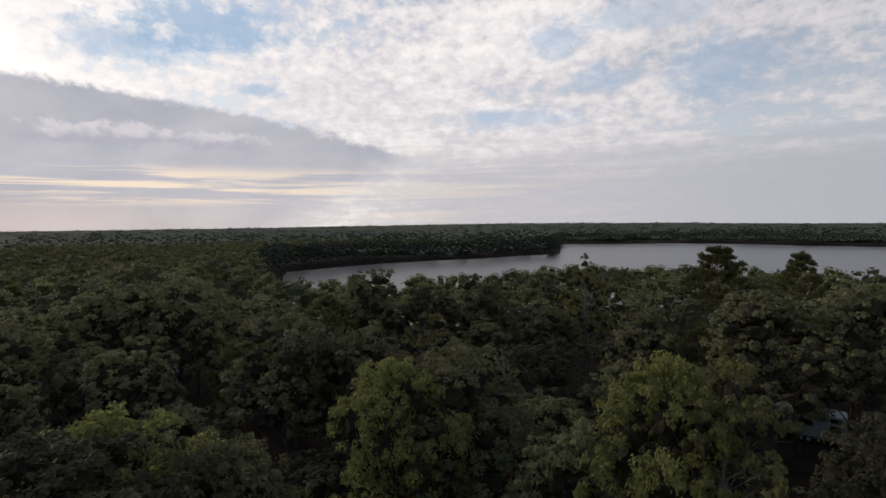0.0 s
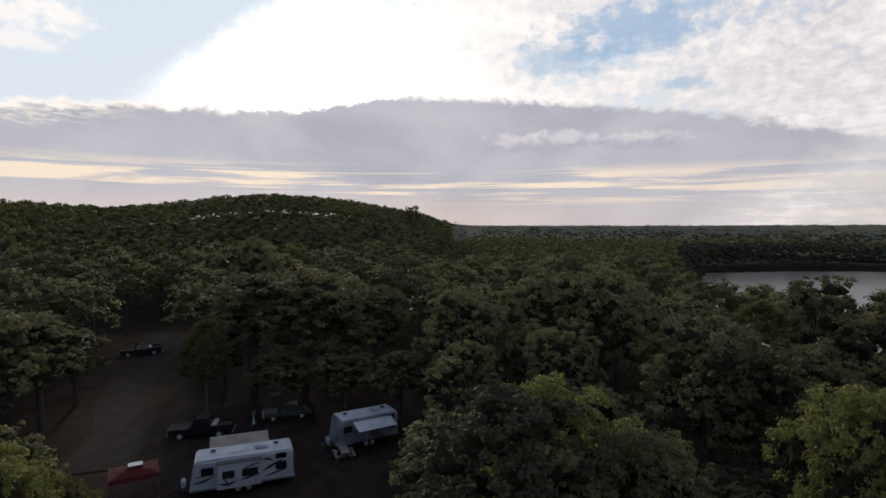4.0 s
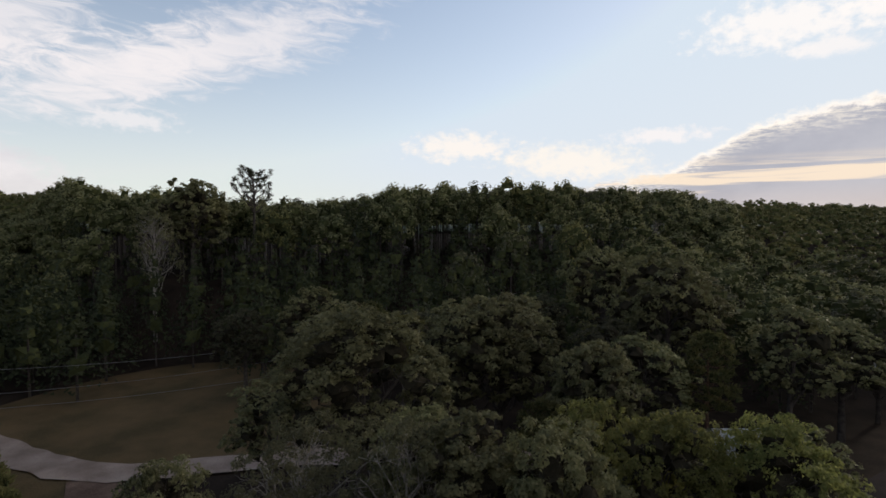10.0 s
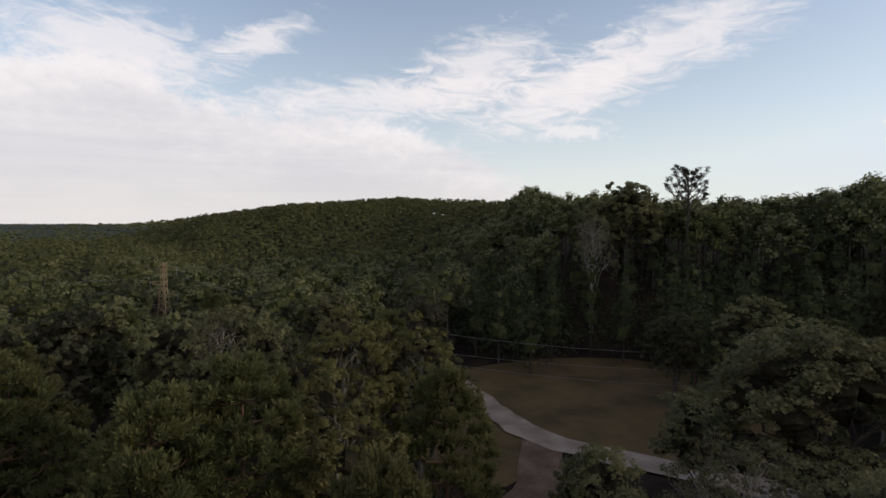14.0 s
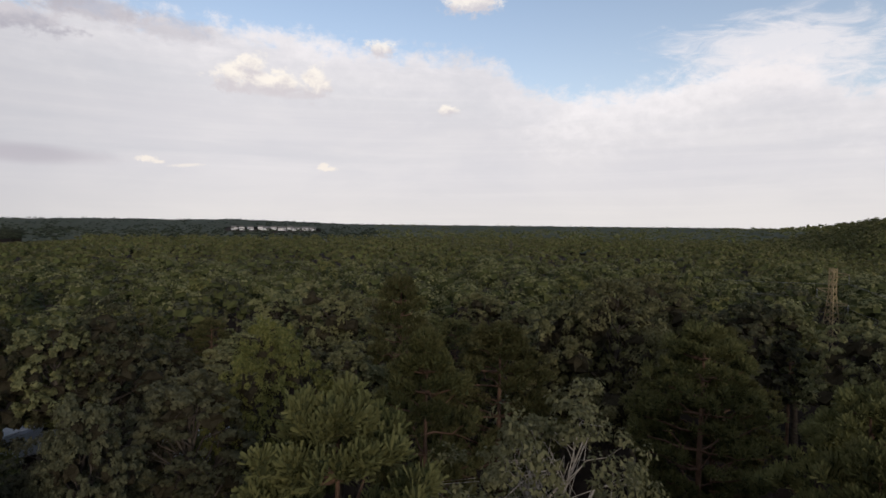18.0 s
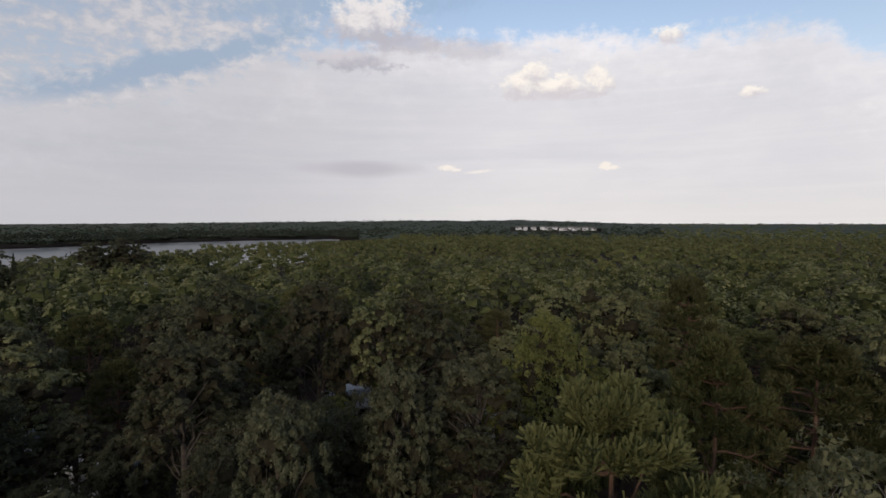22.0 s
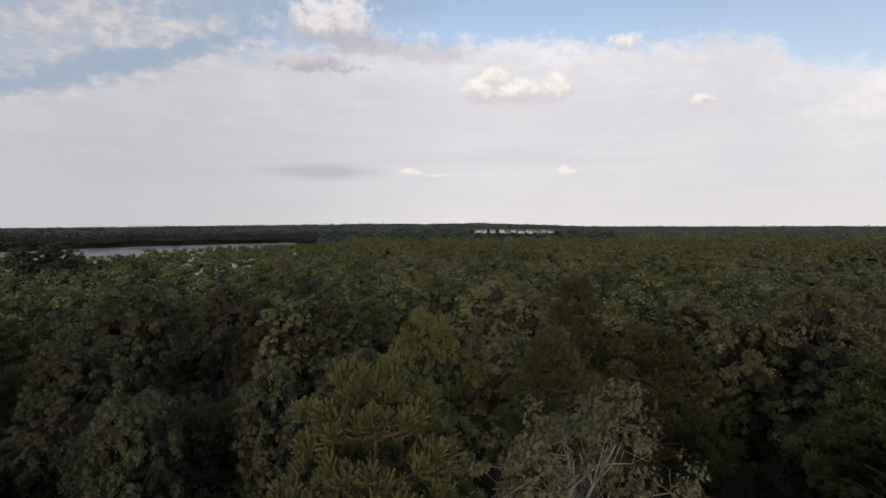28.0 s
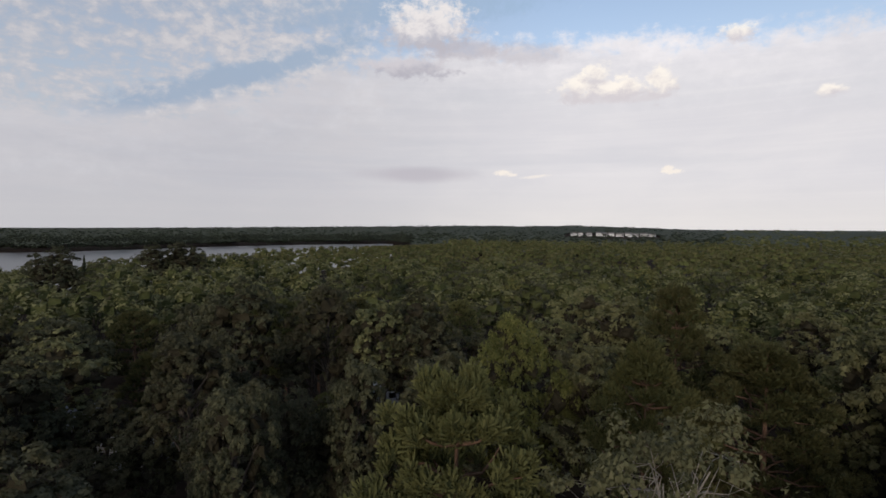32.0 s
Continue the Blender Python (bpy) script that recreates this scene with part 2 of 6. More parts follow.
# single clouds
WHITE, CREAM, GREY = (0.90, 0.88, 0.89), (0.93, 0.88, 0.80), (0.50, 0.49, 0.54)
for a0, e0, ra, re, colour, lean, ragged in (
        (-8.0, 17.3, 5.5, 1.7, (1.0, 0.98, 0.95), 0.0, 0.6), (-9.4, 20.6, 2.2, 1.0, (1.0, 0.98, 0.95), 0.0, 0.5), (-14.7, 17.2, 1.8, 1.0, (1.0, 0.98, 0.95), 0.0, 0.5),
        (-11.5, 14.9, 2.6, 0.7, (0.95, 0.94, 0.93), 0.0, 0.5), (10.5, 6.3, 6.0, 1.5, (1.0, 0.95, 0.86), 0.05, 0.5), (22.0, 8.0, 4.4, 1.2, (1.0, 0.95, 0.88), 0.0, 0.6),
        (2.0, 8.6, 4.0, 0.6, (0.95, 0.93, 0.92), 0.0, 0.6), (54.0, 9.2, 3.0, 0.7, (0.85, 0.86, 0.88), 0.0, 0.6)):
    cloud(a0, e0, ra, re, colour, lean, ragged * 2.2, 0.6, None, 0.85)
for a0, e0, ra, re, lean in ((45.0, 17.0, 10.0, 2.6, -0.36), (55.0, 13.2, 7.0, 2.4, -0.35), (64.0, 15.6, 5.5, 2.6, -0.2), (72.0, 13.0, 12.0, 1.6, -0.05), (97.0, 15.5, 7.0, 2.2, 0.1), (86.0, 17.5, 3.5, 1.4, -0.4)):
    cloud(a0, e0, ra, re, WHITE, lean, 1.5, 0.8, n_wisp, 0.75)
cloud(166.6, 20.2, 4.0, 2.4, (0.86, 0.83, 0.81), 0.0, 1.1, 0.45, None, 0.9, (0.50, 0.50, 0.55))
cloud(163.0, 18.2, 4.0, 0.9, GREY, 0.0, 0.5, 0.4, None, 0.7)
cloud(168.5, 16.4, 4.2, 0.9, (0.62, 0.61, 0.65), 0.0, 1.1, 0.4, None, 0.85, (0.44, 0.44, 0.50))
cloud(156.5, 17.6, 4.0, 1.0, GREY, 0.0, 0.7, 0.5, None, 0.5)
for a0, e0, ra, re in ((147.6, 13.8, 4.4, 0.9), (151.3, 14.1, 1.5, 1.2), (149.2, 15.3, 1.2, 1.0), (146.4, 13.9, 1.4, 1.1), (143.0, 14.2, 1.2, 1.4), (136.6, 17.8, 1.3, 0.7), (129.5, 11.9, 1.1, 0.5), (127.0, 22.0, 2.6, 0.9)):
    cloud(a0, e0, ra, re, (0.98, 0.94, 0.86), 0.0, 1.2, 0.45, None, 0.9, (0.66, 0.64, 0.67))
cloud(146.5, 12.9, 4.2, 0.4, (0.66, 0.64, 0.67), 0.0, 0.6, 0.5, None, 0.7)
cloud(167.8, 5.7, 5.5, 0.75, (0.50, 0.49, 0.54), 0.0, 0.5, 0.6, n_big, 0.8)
for a0, e0, ra, re, lean, amount in ((158.6, 5.9, 0.75, 0.26, 0.0, 0.9), (157.6, 5.7, 0.5, 0.16, 0.0, 0.8), (155.2, 5.5, 1.3, 0.14, -0.1, 0.6), (142.3, 6.0, 0.5, 0.3, 0.0, 0.9), (141.9, 5.7, 0.9, 0.22, 0.0, 0.9)):
    cloud(a0, e0, ra, re, CREAM, lean, 0.8, 0.5, n_tiny, amount)
for a0, e0, ra, re in ((-57.5, 8.6, 3.0, 0.9), (-62.0, 8.8, 3.2, 0.9), (-69.5, 8.6, 4.0, 0.8)):
    cloud(a0, e0, ra, re, (0.68, 0.67, 0.70), 0.0, 1.3, 0.4, None, 0.8, (0.44, 0.45, 0.52))
# the sun's own glow through the cloud edge
edge = wm("ADD", wm("ADD", az, wm("MULTIPLY", wm("SUBTRACT", el, 14.0), 1.3)), wm("MULTIPLY", wm("SUBTRACT", n_fine, 0.5), 5.0))
above = wm("MULTIPLY", wsmooth(inside, 0.6, -0.3), wm("SUBTRACT", 1.0, wsmooth(edge, -27.0, -20.5)))
col = wmix(wm("MULTIPLY", core, above), col, (2.6, 2.5, 2.3))

backing = wt.nodes.new("ShaderNodeBackground")
wt.links.new(col, backing.inputs[0])
backing.inputs[1].default_value = 1.0
wout = wt.nodes.new("ShaderNodeOutputWorld")
wt.links.new(backing.outputs[0], wout.inputs[0])

sun = new("sun", bpy.data.lights.new("sun", "SUN"))
sun.data.energy, sun.data.angle, sun.data.color = 1.5, radians(9), (1.0, 0.88, 0.70)
sun.matrix_world = look((0, 0, 0), (math.sin(radians(SUN_AZ)) * math.cos(radians(SUN_EL)), -math.cos(radians(SUN_AZ)) * math.cos(radians(SUN_EL)), -math.sin(radians(SUN_EL))))

# ---- materials ----
def material(name):
    m = bpy.data.materials.new(name)
    m.use_nodes = True
    return m, m.node_tree, m.node_tree.nodes["Principled BSDF"]


def noise_mix(t, a, b, scale, detail=5.0, lo=0.35, hi=0.65, vec=None):
    tex = t.nodes.new("ShaderNodeTexNoise")
    tex.inputs["Scale"].default_value, tex.inputs["Detail"].default_value = scale, detail
    if vec is None:
        g = t.nodes.new("ShaderNodeNewGeometry")
        vec = g.outputs["Position"]
    t.links.new(vec, tex.inputs["Vector"])
    ramp = t.nodes.new("ShaderNodeMapRange")
    ramp.inputs[1].default_value, ramp.inputs[2].default_value = lo, hi
    t.links.new(tex.outputs["Fac"], ramp.inputs[0])
    mix = t.nodes.new("ShaderNodeMix")
    mix.data_type = "RGBA"
    t.links.new(ramp.outputs[0], mix.inputs[0])
    for s, v in ((mix.inputs[6], a), (mix.inputs[7], b)):
        if isinstance(v, tuple):
            s.default_value = (*v, 1.0)
        else:
            t.links.new(v, s)
    return mix.outputs[2], tex.outputs["Fac"]


def bump(t, bsdf, height, strength=0.4, distance=0.02):
    b = t.nodes.new("ShaderNodeBump")
    b.inputs["Strength"].default_value, b.inputs["Distance"].default_value = strength, distance
    t.links.new(height, b.inputs["Height"])
    t.links.new(b.outputs[0], bsdf.inputs["Normal"])


def surface(name, a, b, scale, rough=0.8, metal=0.0, fine=None, bump_by=0.3, spec=None, coat=0.0):
    """A surface with two tones in patches, fine grain and relief."""
    m, t, p = material(name)
    c, h = noise_mix(t, a, b, scale)
    grain, h2 = noise_mix(t, (0.72, 0.72, 0.72), (1.0, 1.0, 1.0), fine or scale * 9.0, 4.0)
    mul = t.nodes.new("ShaderNodeMix")
    mul.data_type, mul.blend_type = "RGBA", "MULTIPLY"
    mul.inputs[0].default_value = 1.0
    t.links.new(c, mul.inputs[6])
    t.links.new(grain, mul.inputs[7])
    t.links.new(mul.outputs[2], p.inputs["Base Color"])
    p.inputs["Roughness"].default_value, p.inputs["Metallic"].default_value = rough, metal
    p.inputs["Coat Weight"].default_value = coat
    if spec is not None:
        p.inputs["Specular IOR Level"].default_value = spec
    if bump_by:
        bump(t, p, h2, bump_by)
    return m


def foliage(name, dark, light, tip, patch=0.25, through_leaf=0.30):
    """Leaves: tone by tree, by bough and by leaf; light passes through them."""
    m, t, p = material(name)
    g = t.nodes.new("ShaderNodeNewGeometry")
    info = t.nodes.new("ShaderNodeObjectInfo")
    c, _ = noise_mix(t, dark, light, patch, 3.0, 0.38, 0.62)
    mix = t.nodes.new("ShaderNodeMix")
    mix.data_type = "RGBA"
    leaf = t.nodes.new("ShaderNodeMapRange")
    leaf.inputs[1].default_value, leaf.inputs[2].default_value, leaf.inputs[3].default_value, leaf.inputs[4].default_value = 0.45, 1.0, 0.0, 0.48
    t.links.new(g.outputs["Random Per Island"], leaf.inputs[0])
    t.links.new(leaf.outputs[0], mix.inputs[0])
    t.links.new(c, mix.inputs[6])
    mix.inputs[7].default_value = (*tip, 1.0)
    hue = t.nodes.new("ShaderNodeHueSaturation")
    for src, lo, hi, sock in ((info.outputs["Random"], 0.470, 0.497, "Hue"), (info.outputs["Random"], 0.74, 1.16, "Value")):
        r = t.nodes.new("ShaderNodeMapRange")
        r.inputs[3].default_value, r.inputs[4].default_value = lo, hi
        t.links.new(src, r.inputs[0])
        t.links.new(r.outputs[0], hue.inputs[sock])
    t.links.new(mix.outputs[2], hue.inputs["Color"])
    t.links.new(hue.outputs[0], p.inputs["Base Color"])
    p.inputs["Roughness"].default_value = 0.62
    p.inputs["Specular IOR Level"].default_value = 0.06
    tr = t.nodes.new("ShaderNodeBsdfTranslucent")
    bright = t.nodes.new("ShaderNodeHueSaturation")
    bright.inputs["Value"].default_value, bright.inputs["Saturation"].default_value = 1.55, 1.05
    t.links.new(hue.outputs[0], bright.inputs["Color"])
    t.links.new(bright.outputs[0], tr.inputs["Color"])
    both = t.nodes.new("ShaderNodeMixShader")
    both.inputs[0].default_value = through_leaf
    t.links.new(p.outputs[0], both.inputs[1])
    t.links.new(tr.outputs[0], both.inputs[2])
    out = t.nodes["Material Output"]
    t.links.new(both.outputs[0], out.inputs[0])
    return m


LEAF_OAK = foliage("oak_leaf", (0.079, 0.086, 0.043), (0.141, 0.146, 0.071), (0.246, 0.240, 0.114))
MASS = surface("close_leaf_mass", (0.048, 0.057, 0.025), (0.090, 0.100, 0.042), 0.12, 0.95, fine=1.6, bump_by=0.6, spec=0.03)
FAR_MASS = surface("far_leaf_mass", (0.074, 0.088, 0.037), (0.128, 0.142, 0.056), 0.05, 0.95, fine=0.9, bump_by=0.5, spec=0.03)
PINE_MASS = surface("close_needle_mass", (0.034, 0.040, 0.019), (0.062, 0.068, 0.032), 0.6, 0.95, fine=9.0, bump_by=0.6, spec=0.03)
LEAF_THIN = foliage("thin_oak_leaf", (0.067, 0.072, 0.039), (0.113, 0.116, 0.061), (0.189, 0.182, 0.098))
# Darker oak leaf: shade of the south put into its colour, random tone elsewhere
LEAF_SHADE_TONE = foliage("shade_tone_oak_leaf", (0.039, 0.043, 0.026), (0.071, 0.074, 0.044), (0.141, 0.138, 0.078))
# Twigs and leaves inside the crowns, with the shade between sprays in their colour
INNER_SHADE = surface("shaded_twigs_and_leaves", (0.026, 0.023, 0.016), (0.046, 0.041, 0.027), 2.2, 0.95, fine=14.0, bump_by=0.6, spec=0.03)
LEAF_MAPLE = foliage("light_maple_leaf", (0.087, 0.101, 0.036), (0.145, 0.157, 0.053), (0.255, 0.256, 0.095), 0.25, 0.48)
LEAF_ASPEN = foliage("aspen_leaf", (0.097, 0.105, 0.037), (0.142, 0.146, 0.053), (0.200, 0.196, 0.079))
LEAF_PINE = foliage("pine_needles", (0.054, 0.062, 0.025), (0.091, 0.095, 0.040), (0.147, 0.144, 0.060))
LEAF_DARK = foliage("spruce_needles_and_far_shade", (0.026, 0.036, 0.020), (0.042, 0.052, 0.026), (0.064, 0.072, 0.036))
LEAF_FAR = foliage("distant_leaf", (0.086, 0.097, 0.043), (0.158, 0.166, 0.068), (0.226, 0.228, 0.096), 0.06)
# Remote leaf and mass: distance haze painted in as a darker, bluer colour
LEAF_REMOTE = foliage("hazed_wood_leaf", (0.040, 0.050, 0.036), (0.058, 0.070, 0.050), (0.064, 0.076, 0.054), 0.02)
REMOTE_MASS = surface("hazed_leaf_mass", (0.028, 0.036, 0.026), (0.050, 0.060, 0.042), 0.03, 0.95, fine=0.6, bump_by=0.5, spec=0.03)
BARK = surface("grey_bark", (0.055, 0.046, 0.044), (0.11, 0.095, 0.08), 3.0, 0.9, fine=22.0, bump_by=0.7, spec=0.05)
BARK_PINE = surface("red_pine_bark", (0.10, 0.062, 0.045), (0.16, 0.10, 0.072), 3.0, 0.9, fine=18.0, bump_by=0.7, spec=0.05)
BARK_DEAD = surface("bleached_dead_wood", (0.21, 0.19, 0.17), (0.36, 0.33, 0.295), 2.5, 0.85, fine=25.0, bump_by=0.4, spec=0.05)
BARK_BIRCH = surface("pale_aspen_bark", (0.12, 0.11, 0.09), (0.21, 0.20, 0.17), 2.0, 0.85, fine=14.0, bump_by=0.3, spec=0.05)
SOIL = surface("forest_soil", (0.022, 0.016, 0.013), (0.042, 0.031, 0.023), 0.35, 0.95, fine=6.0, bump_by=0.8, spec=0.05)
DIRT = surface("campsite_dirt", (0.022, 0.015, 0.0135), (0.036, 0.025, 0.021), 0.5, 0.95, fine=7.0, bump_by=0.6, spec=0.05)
SANDY = surface("brown_sandy_track", (0.12, 0.080, 0.060), (0.20, 0.138, 0.104), 0.5, 0.95, fine=8.0, bump_by=0.6, spec=0.05)
GRAVEL = surface("pale_gravel", (0.24, 0.182, 0.148), (0.37, 0.295, 0.245), 0.45, 0.95, fine=11.0, bump_by=0.6, spec=0.05)
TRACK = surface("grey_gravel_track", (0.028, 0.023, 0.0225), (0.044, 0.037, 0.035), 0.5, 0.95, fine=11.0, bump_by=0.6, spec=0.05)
GRASS = surface("mown_dry_grass", (0.086, 0.066, 0.034), (0.145, 0.100, 0.052), 0.22, 0.95, fine=9.0, bump_by=0.8, spec=0.05)


def water_surface():
    m, t, p = material("lake_water")
    p.inputs["Base Color"].default_value = (0.03, 0.035, 0.04, 1)
    p.inputs["Roughness"].default_value = 0.28
    p.inputs["IOR"].default_value = 1.33
    g = t.nodes.new("ShaderNodeNewGeometry")
    tex = t.nodes.new("ShaderNodeTexNoise")
    tex.inputs["Scale"].default_value, tex.inputs["Detail"].default_value = 0.6, 6.0
    t.links.new(g.outputs["Position"], tex.inputs["Vector"])
    bump(t, p, tex.outputs["Fac"], 0.04, 0.1)
    return m


WATER = water_surface()

# ---- the lie of the land ----
def interp(x, table, k):
    return float(np.interp(x, [r[0] for r in table], [r[k] for r in table]))


# azimuth, height of the wooded skyline above the eye's level in degrees, foot and top of the slope in metres
RIDGE = [(-136, 0.0, 900, 2600), (-128, 0.05, 900, 2600), (-115, 0.3, 900, 2600), (-99, 0.45, 900, 2600), (-70, 0.2, 800, 2400), (-52, 0.10, 700, 2400), (-50, 0.3, 120, 260), (-47, 1.4, 110, 250), (-40, 2.7, 110, 250), (-33, 3.2, 110, 260), (-27, 2.7, 110, 260),
         (-22, 1.9, 110, 260), (-17.5, 1.4, 110, 260), (-11, 1.9, 105, 230), (-2, 2.4, 95, 180), (3, 3.2, 88, 150), (11, 4.1, 82, 125), (22, 4.4, 80, 115), (30, 3.8, 80, 110),
         (38, 2.4, 80, 110), (45, 2.8, 82, 110), (51, 3.8, 84, 112), (57, 3.2, 88, 125), (62, 2.5, 110, 240), (72, 2.9, 150, 330), (84, 1.95, 160, 330), (91, 0.95, 170, 350),
         (98, 0.1, 260, 600), (106, 0.1, 900, 2600), (138, 0.1, 900, 2600), (146, 0.25, 900, 2600), (152, 0.42, 900, 2400), (163, 0.42, 900, 2400), (176, 0.25, 900, 2400), (190, 0.05, 850, 2400), (203, -0.12, 850, 2400), (224, 0.1, 900, 2600)]
# trees on the crests of the hills stand lower
CREST_TALL = [(-136, 13), (-53, 13), (-50, 9.0), (-18, 9.0), (-5, 14), (8, 17), (55, 17), (64, 10), (90, 10), (95, 13), (224, 13)]
TREE_TALL = [(-136, 13), (-52, 13), (-5, 14), (8, 17), (55, 17), (64, 14), (110, 13), (224, 13)]
# azimuth, near and far shore of the lake
LAKE = [(-155, 190, 760), (-134, 182, 655), (-126, 180, 668), (-118, 178, 735), (-104.5, 172, 690), (-103.5, 172, 446), (-96, 140, 388), (-86, 135, 350), (-75.5, 130, 292), (-73.0, 200, 205)]
LAKE_S = [(168, 690, 692), (170, 400, 820), (175, 330, 780), (183, 265, 736), (189, 245, 685), (193, 235, 645), (197, 215, 615), (201, 195, 594), (206, 185, 610), (213, 180, 640), (224, 170, 655)]
# azimuth and how far below the eye's level the low wood on the south shore stays
SHORE_TOP = [(164, 1.45), (170, 1.72), (181, 1.80), (188, 1.95), (193, 2.25), (198, 2.55), (202, 3.2), (214, 3.2), (224, 3.2)]
WATER_Z = -3.0


def wrapped(a):
    return (a + 136.0) % 360.0 - 136.0


def polar(x, y):
    return wrapped(math.degrees(math.atan2(-x, y))), math.hypot(x, y)


def shores(a):
    if -136 <= a <= -73:
        return interp(a, LAKE, 1), interp(a, LAKE, 2)
    if a >= 168:
        return interp(a, LAKE_S, 1), interp(a, LAKE_S, 2)
    return None


def smooth(x, lo, hi):
    f = min(max((x - lo) / (hi - lo), 0.0), 1.0)
    return f * f * (3 - 2 * f)


def ground_z(x, y):
    a, d = polar(x, y)
    top = 20.0 + interp(a, RIDGE, 3) * math.tan(radians(interp(a, RIDGE, 1))) - interp(a, CREST_TALL, 1) * (0.96 if -50 < a < 99 else 1.0)
    z = top * smooth(d, interp(a, RIDGE, 2), interp(a, RIDGE, 3))
    if d > 60:
        z += 1.2 * smooth(d, 60, 200) * noise.noise((x * 0.012, y * 0.012, 1.7))
    if 142 < a < 153:
        z += 4.0 * smooth(d, 1080, 1180) * smooth(a, 142, 143.5) * (1 - smooth(a, 151.5, 153))
    s = shores(a)
    if s and s[1] - s[0] > 3:
        near, far = s
        if d < far:
            z = min(z, 0.0) * 1.0 - 3.4 * smooth(d, near - 60, near) - 2.0 * smooth(d, near, near + 12)
        else:
            z = -5.0 + (z + 5.0) * smooth(d, far, far + 12) if d < far + 12 else max(z, -1.5 + 2 * smooth(d, far + 12, far + 60))
    return z


def in_lake(x, y, margin=0.0):
    a, d = polar(x, y)
    s = shores(a)
    return bool(s) and s[1] - s[0] > 3 and s[0] - margin < d < s[1] + margin


# ---- mesh helpers ----
def mesh_of(name, verts, faces, mat, smooth_faces=False):
    me = bpy.data.meshes.new(name)
    verts = np.asarray(verts, dtype=np.float32)
    if isinstance(faces, np.ndarray) and faces.ndim == 2:
        n, k = faces.shape
        me.vertices.add(len(verts))
        me.vertices.foreach_set("co", verts.ravel())
        me.loops.add(n * k)
        me.loops.foreach_set("vertex_index", faces.astype(np.int32).ravel())
        me.polygons.add(n)
        me.polygons.foreach_set("loop_start", np.arange(0, n * k, k, dtype=np.int32))
        me.polygons.foreach_set("loop_total", np.full(n, k, dtype=np.int32))
        me.update(calc_edges=True)
    else:
        me.from_pydata([tuple(v) for v in verts], [], faces)
    me.polygons.foreach_set("use_smooth", np.full(len(me.polygons), smooth_faces, dtype=bool))
    me.materials.append(mat)
    return me


def child(name, me, parent, label="", at=None):
    ob = new(name, me)
    ob.parent = parent
    if at is not None:
        ob.matrix_basis = at
    return tagged(ob, label)


def part(name, bm, mat, parent, label=""):
    """Links a bmesh as one mesh object under a thing or a part."""
    me = bpy.data.meshes.new(name)
    bm.to_mesh(me)
    bm.free()
    me.materials.append(mat)
    return child(name, me, parent, label)


def box_bm(sx, sy, sz, at=(0, 0, 0), bevel=0.0, turn=None):
    bm = bmesh.new()
    bmesh.ops.create_cube(bm, size=1.0)
    bmesh.ops.scale(bm, vec=(sx, sy, sz), verts=bm.verts)
    if bevel:
        bmesh.ops.bevel(bm, geom=bm.edges[:], offset=bevel, segments=2, affect="EDGES")
    if turn is not None:
        bmesh.ops.transform(bm, matrix=turn, verts=bm.verts)
    bmesh.ops.translate(bm, vec=at, verts=bm.verts)
    return bm


def rod_bm(a, b, r0, r1=None, n=8):
    """A tapered round bar from a to b."""
    a, b = Vector(a), Vector(b)
    bm = bmesh.new()
    bmesh.ops.create_cone(bm, cap_ends=True, segments=n, radius1=r0, radius2=r0 if r1 is None else r1, depth=(b - a).length)
    bmesh.ops.transform(bm, matrix=Matrix.Translation((a + b) / 2) @ (b - a).to_track_quat("Z", "Y").to_matrix().to_4x4(), verts=bm.verts)
    return bm


def joined(*bms):
    out = bmesh.new()
    for b in bms:
        me = bpy.data.meshes.new("piece")
        b.to_mesh(me)
        b.free()
        out.from_mesh(me)
        bpy.data.meshes.remove(me)
    return out


# ---- ground: one sheet to the horizon ----
def build_ground():
    rings = [0.0] + list(np.arange(6, 132, 4.0)) + list(np.geomspace(134, 900, 90)) + list(np.geomspace(930, 4900, 26))
    seg = 240
    verts, faces = [(0, 0, 0)], []
    for d in rings[1:]:
        for i in range(seg):
            a = 2 * math.pi * i / seg
            x, y = -math.sin(a) * d, math.cos(a) * d
            verts.append((x, y, ground_z(x, y)))
    for i in range(seg):
        faces.append((0, 1 + i, 1 + (i + 1) % seg))
    for r in range(len(rings) - 2):
        o, p = 1 + r * seg, 1 + (r + 1) * seg
        for i in range(seg):
            j = (i + 1) % seg
            faces.append((o + i, p + i, p + j, o + j))
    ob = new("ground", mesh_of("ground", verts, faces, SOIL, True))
    tagged(ob, "dark forest floor of soil and leaf litter", "ground", kind="structure")


build_ground()


def lake_sheet(table, name):
    vs, fs = [], []
    for k, (a, near, far) in enumerate(table):
        for d in (near - 14, far + 14):
            vs.append((-math.sin(radians(a)) * d, math.cos(radians(a)) * d, WATER_Z))
        if k:
            fs.append((2 * k - 2, 2 * k, 2 * k + 1, 2 * k - 1))
    return vs, fs


lv, lf = lake_sheet([(a, n, f) for a, n, f in LAKE_S[1:]] + [(a + 360, n, f) for a, n, f in LAKE[1:-1]], "lake")
tagged(new("water", mesh_of("water", lv, lf, WATER, True)), "calm grey lake reflecting the evening sky", "lake", kind="structure")


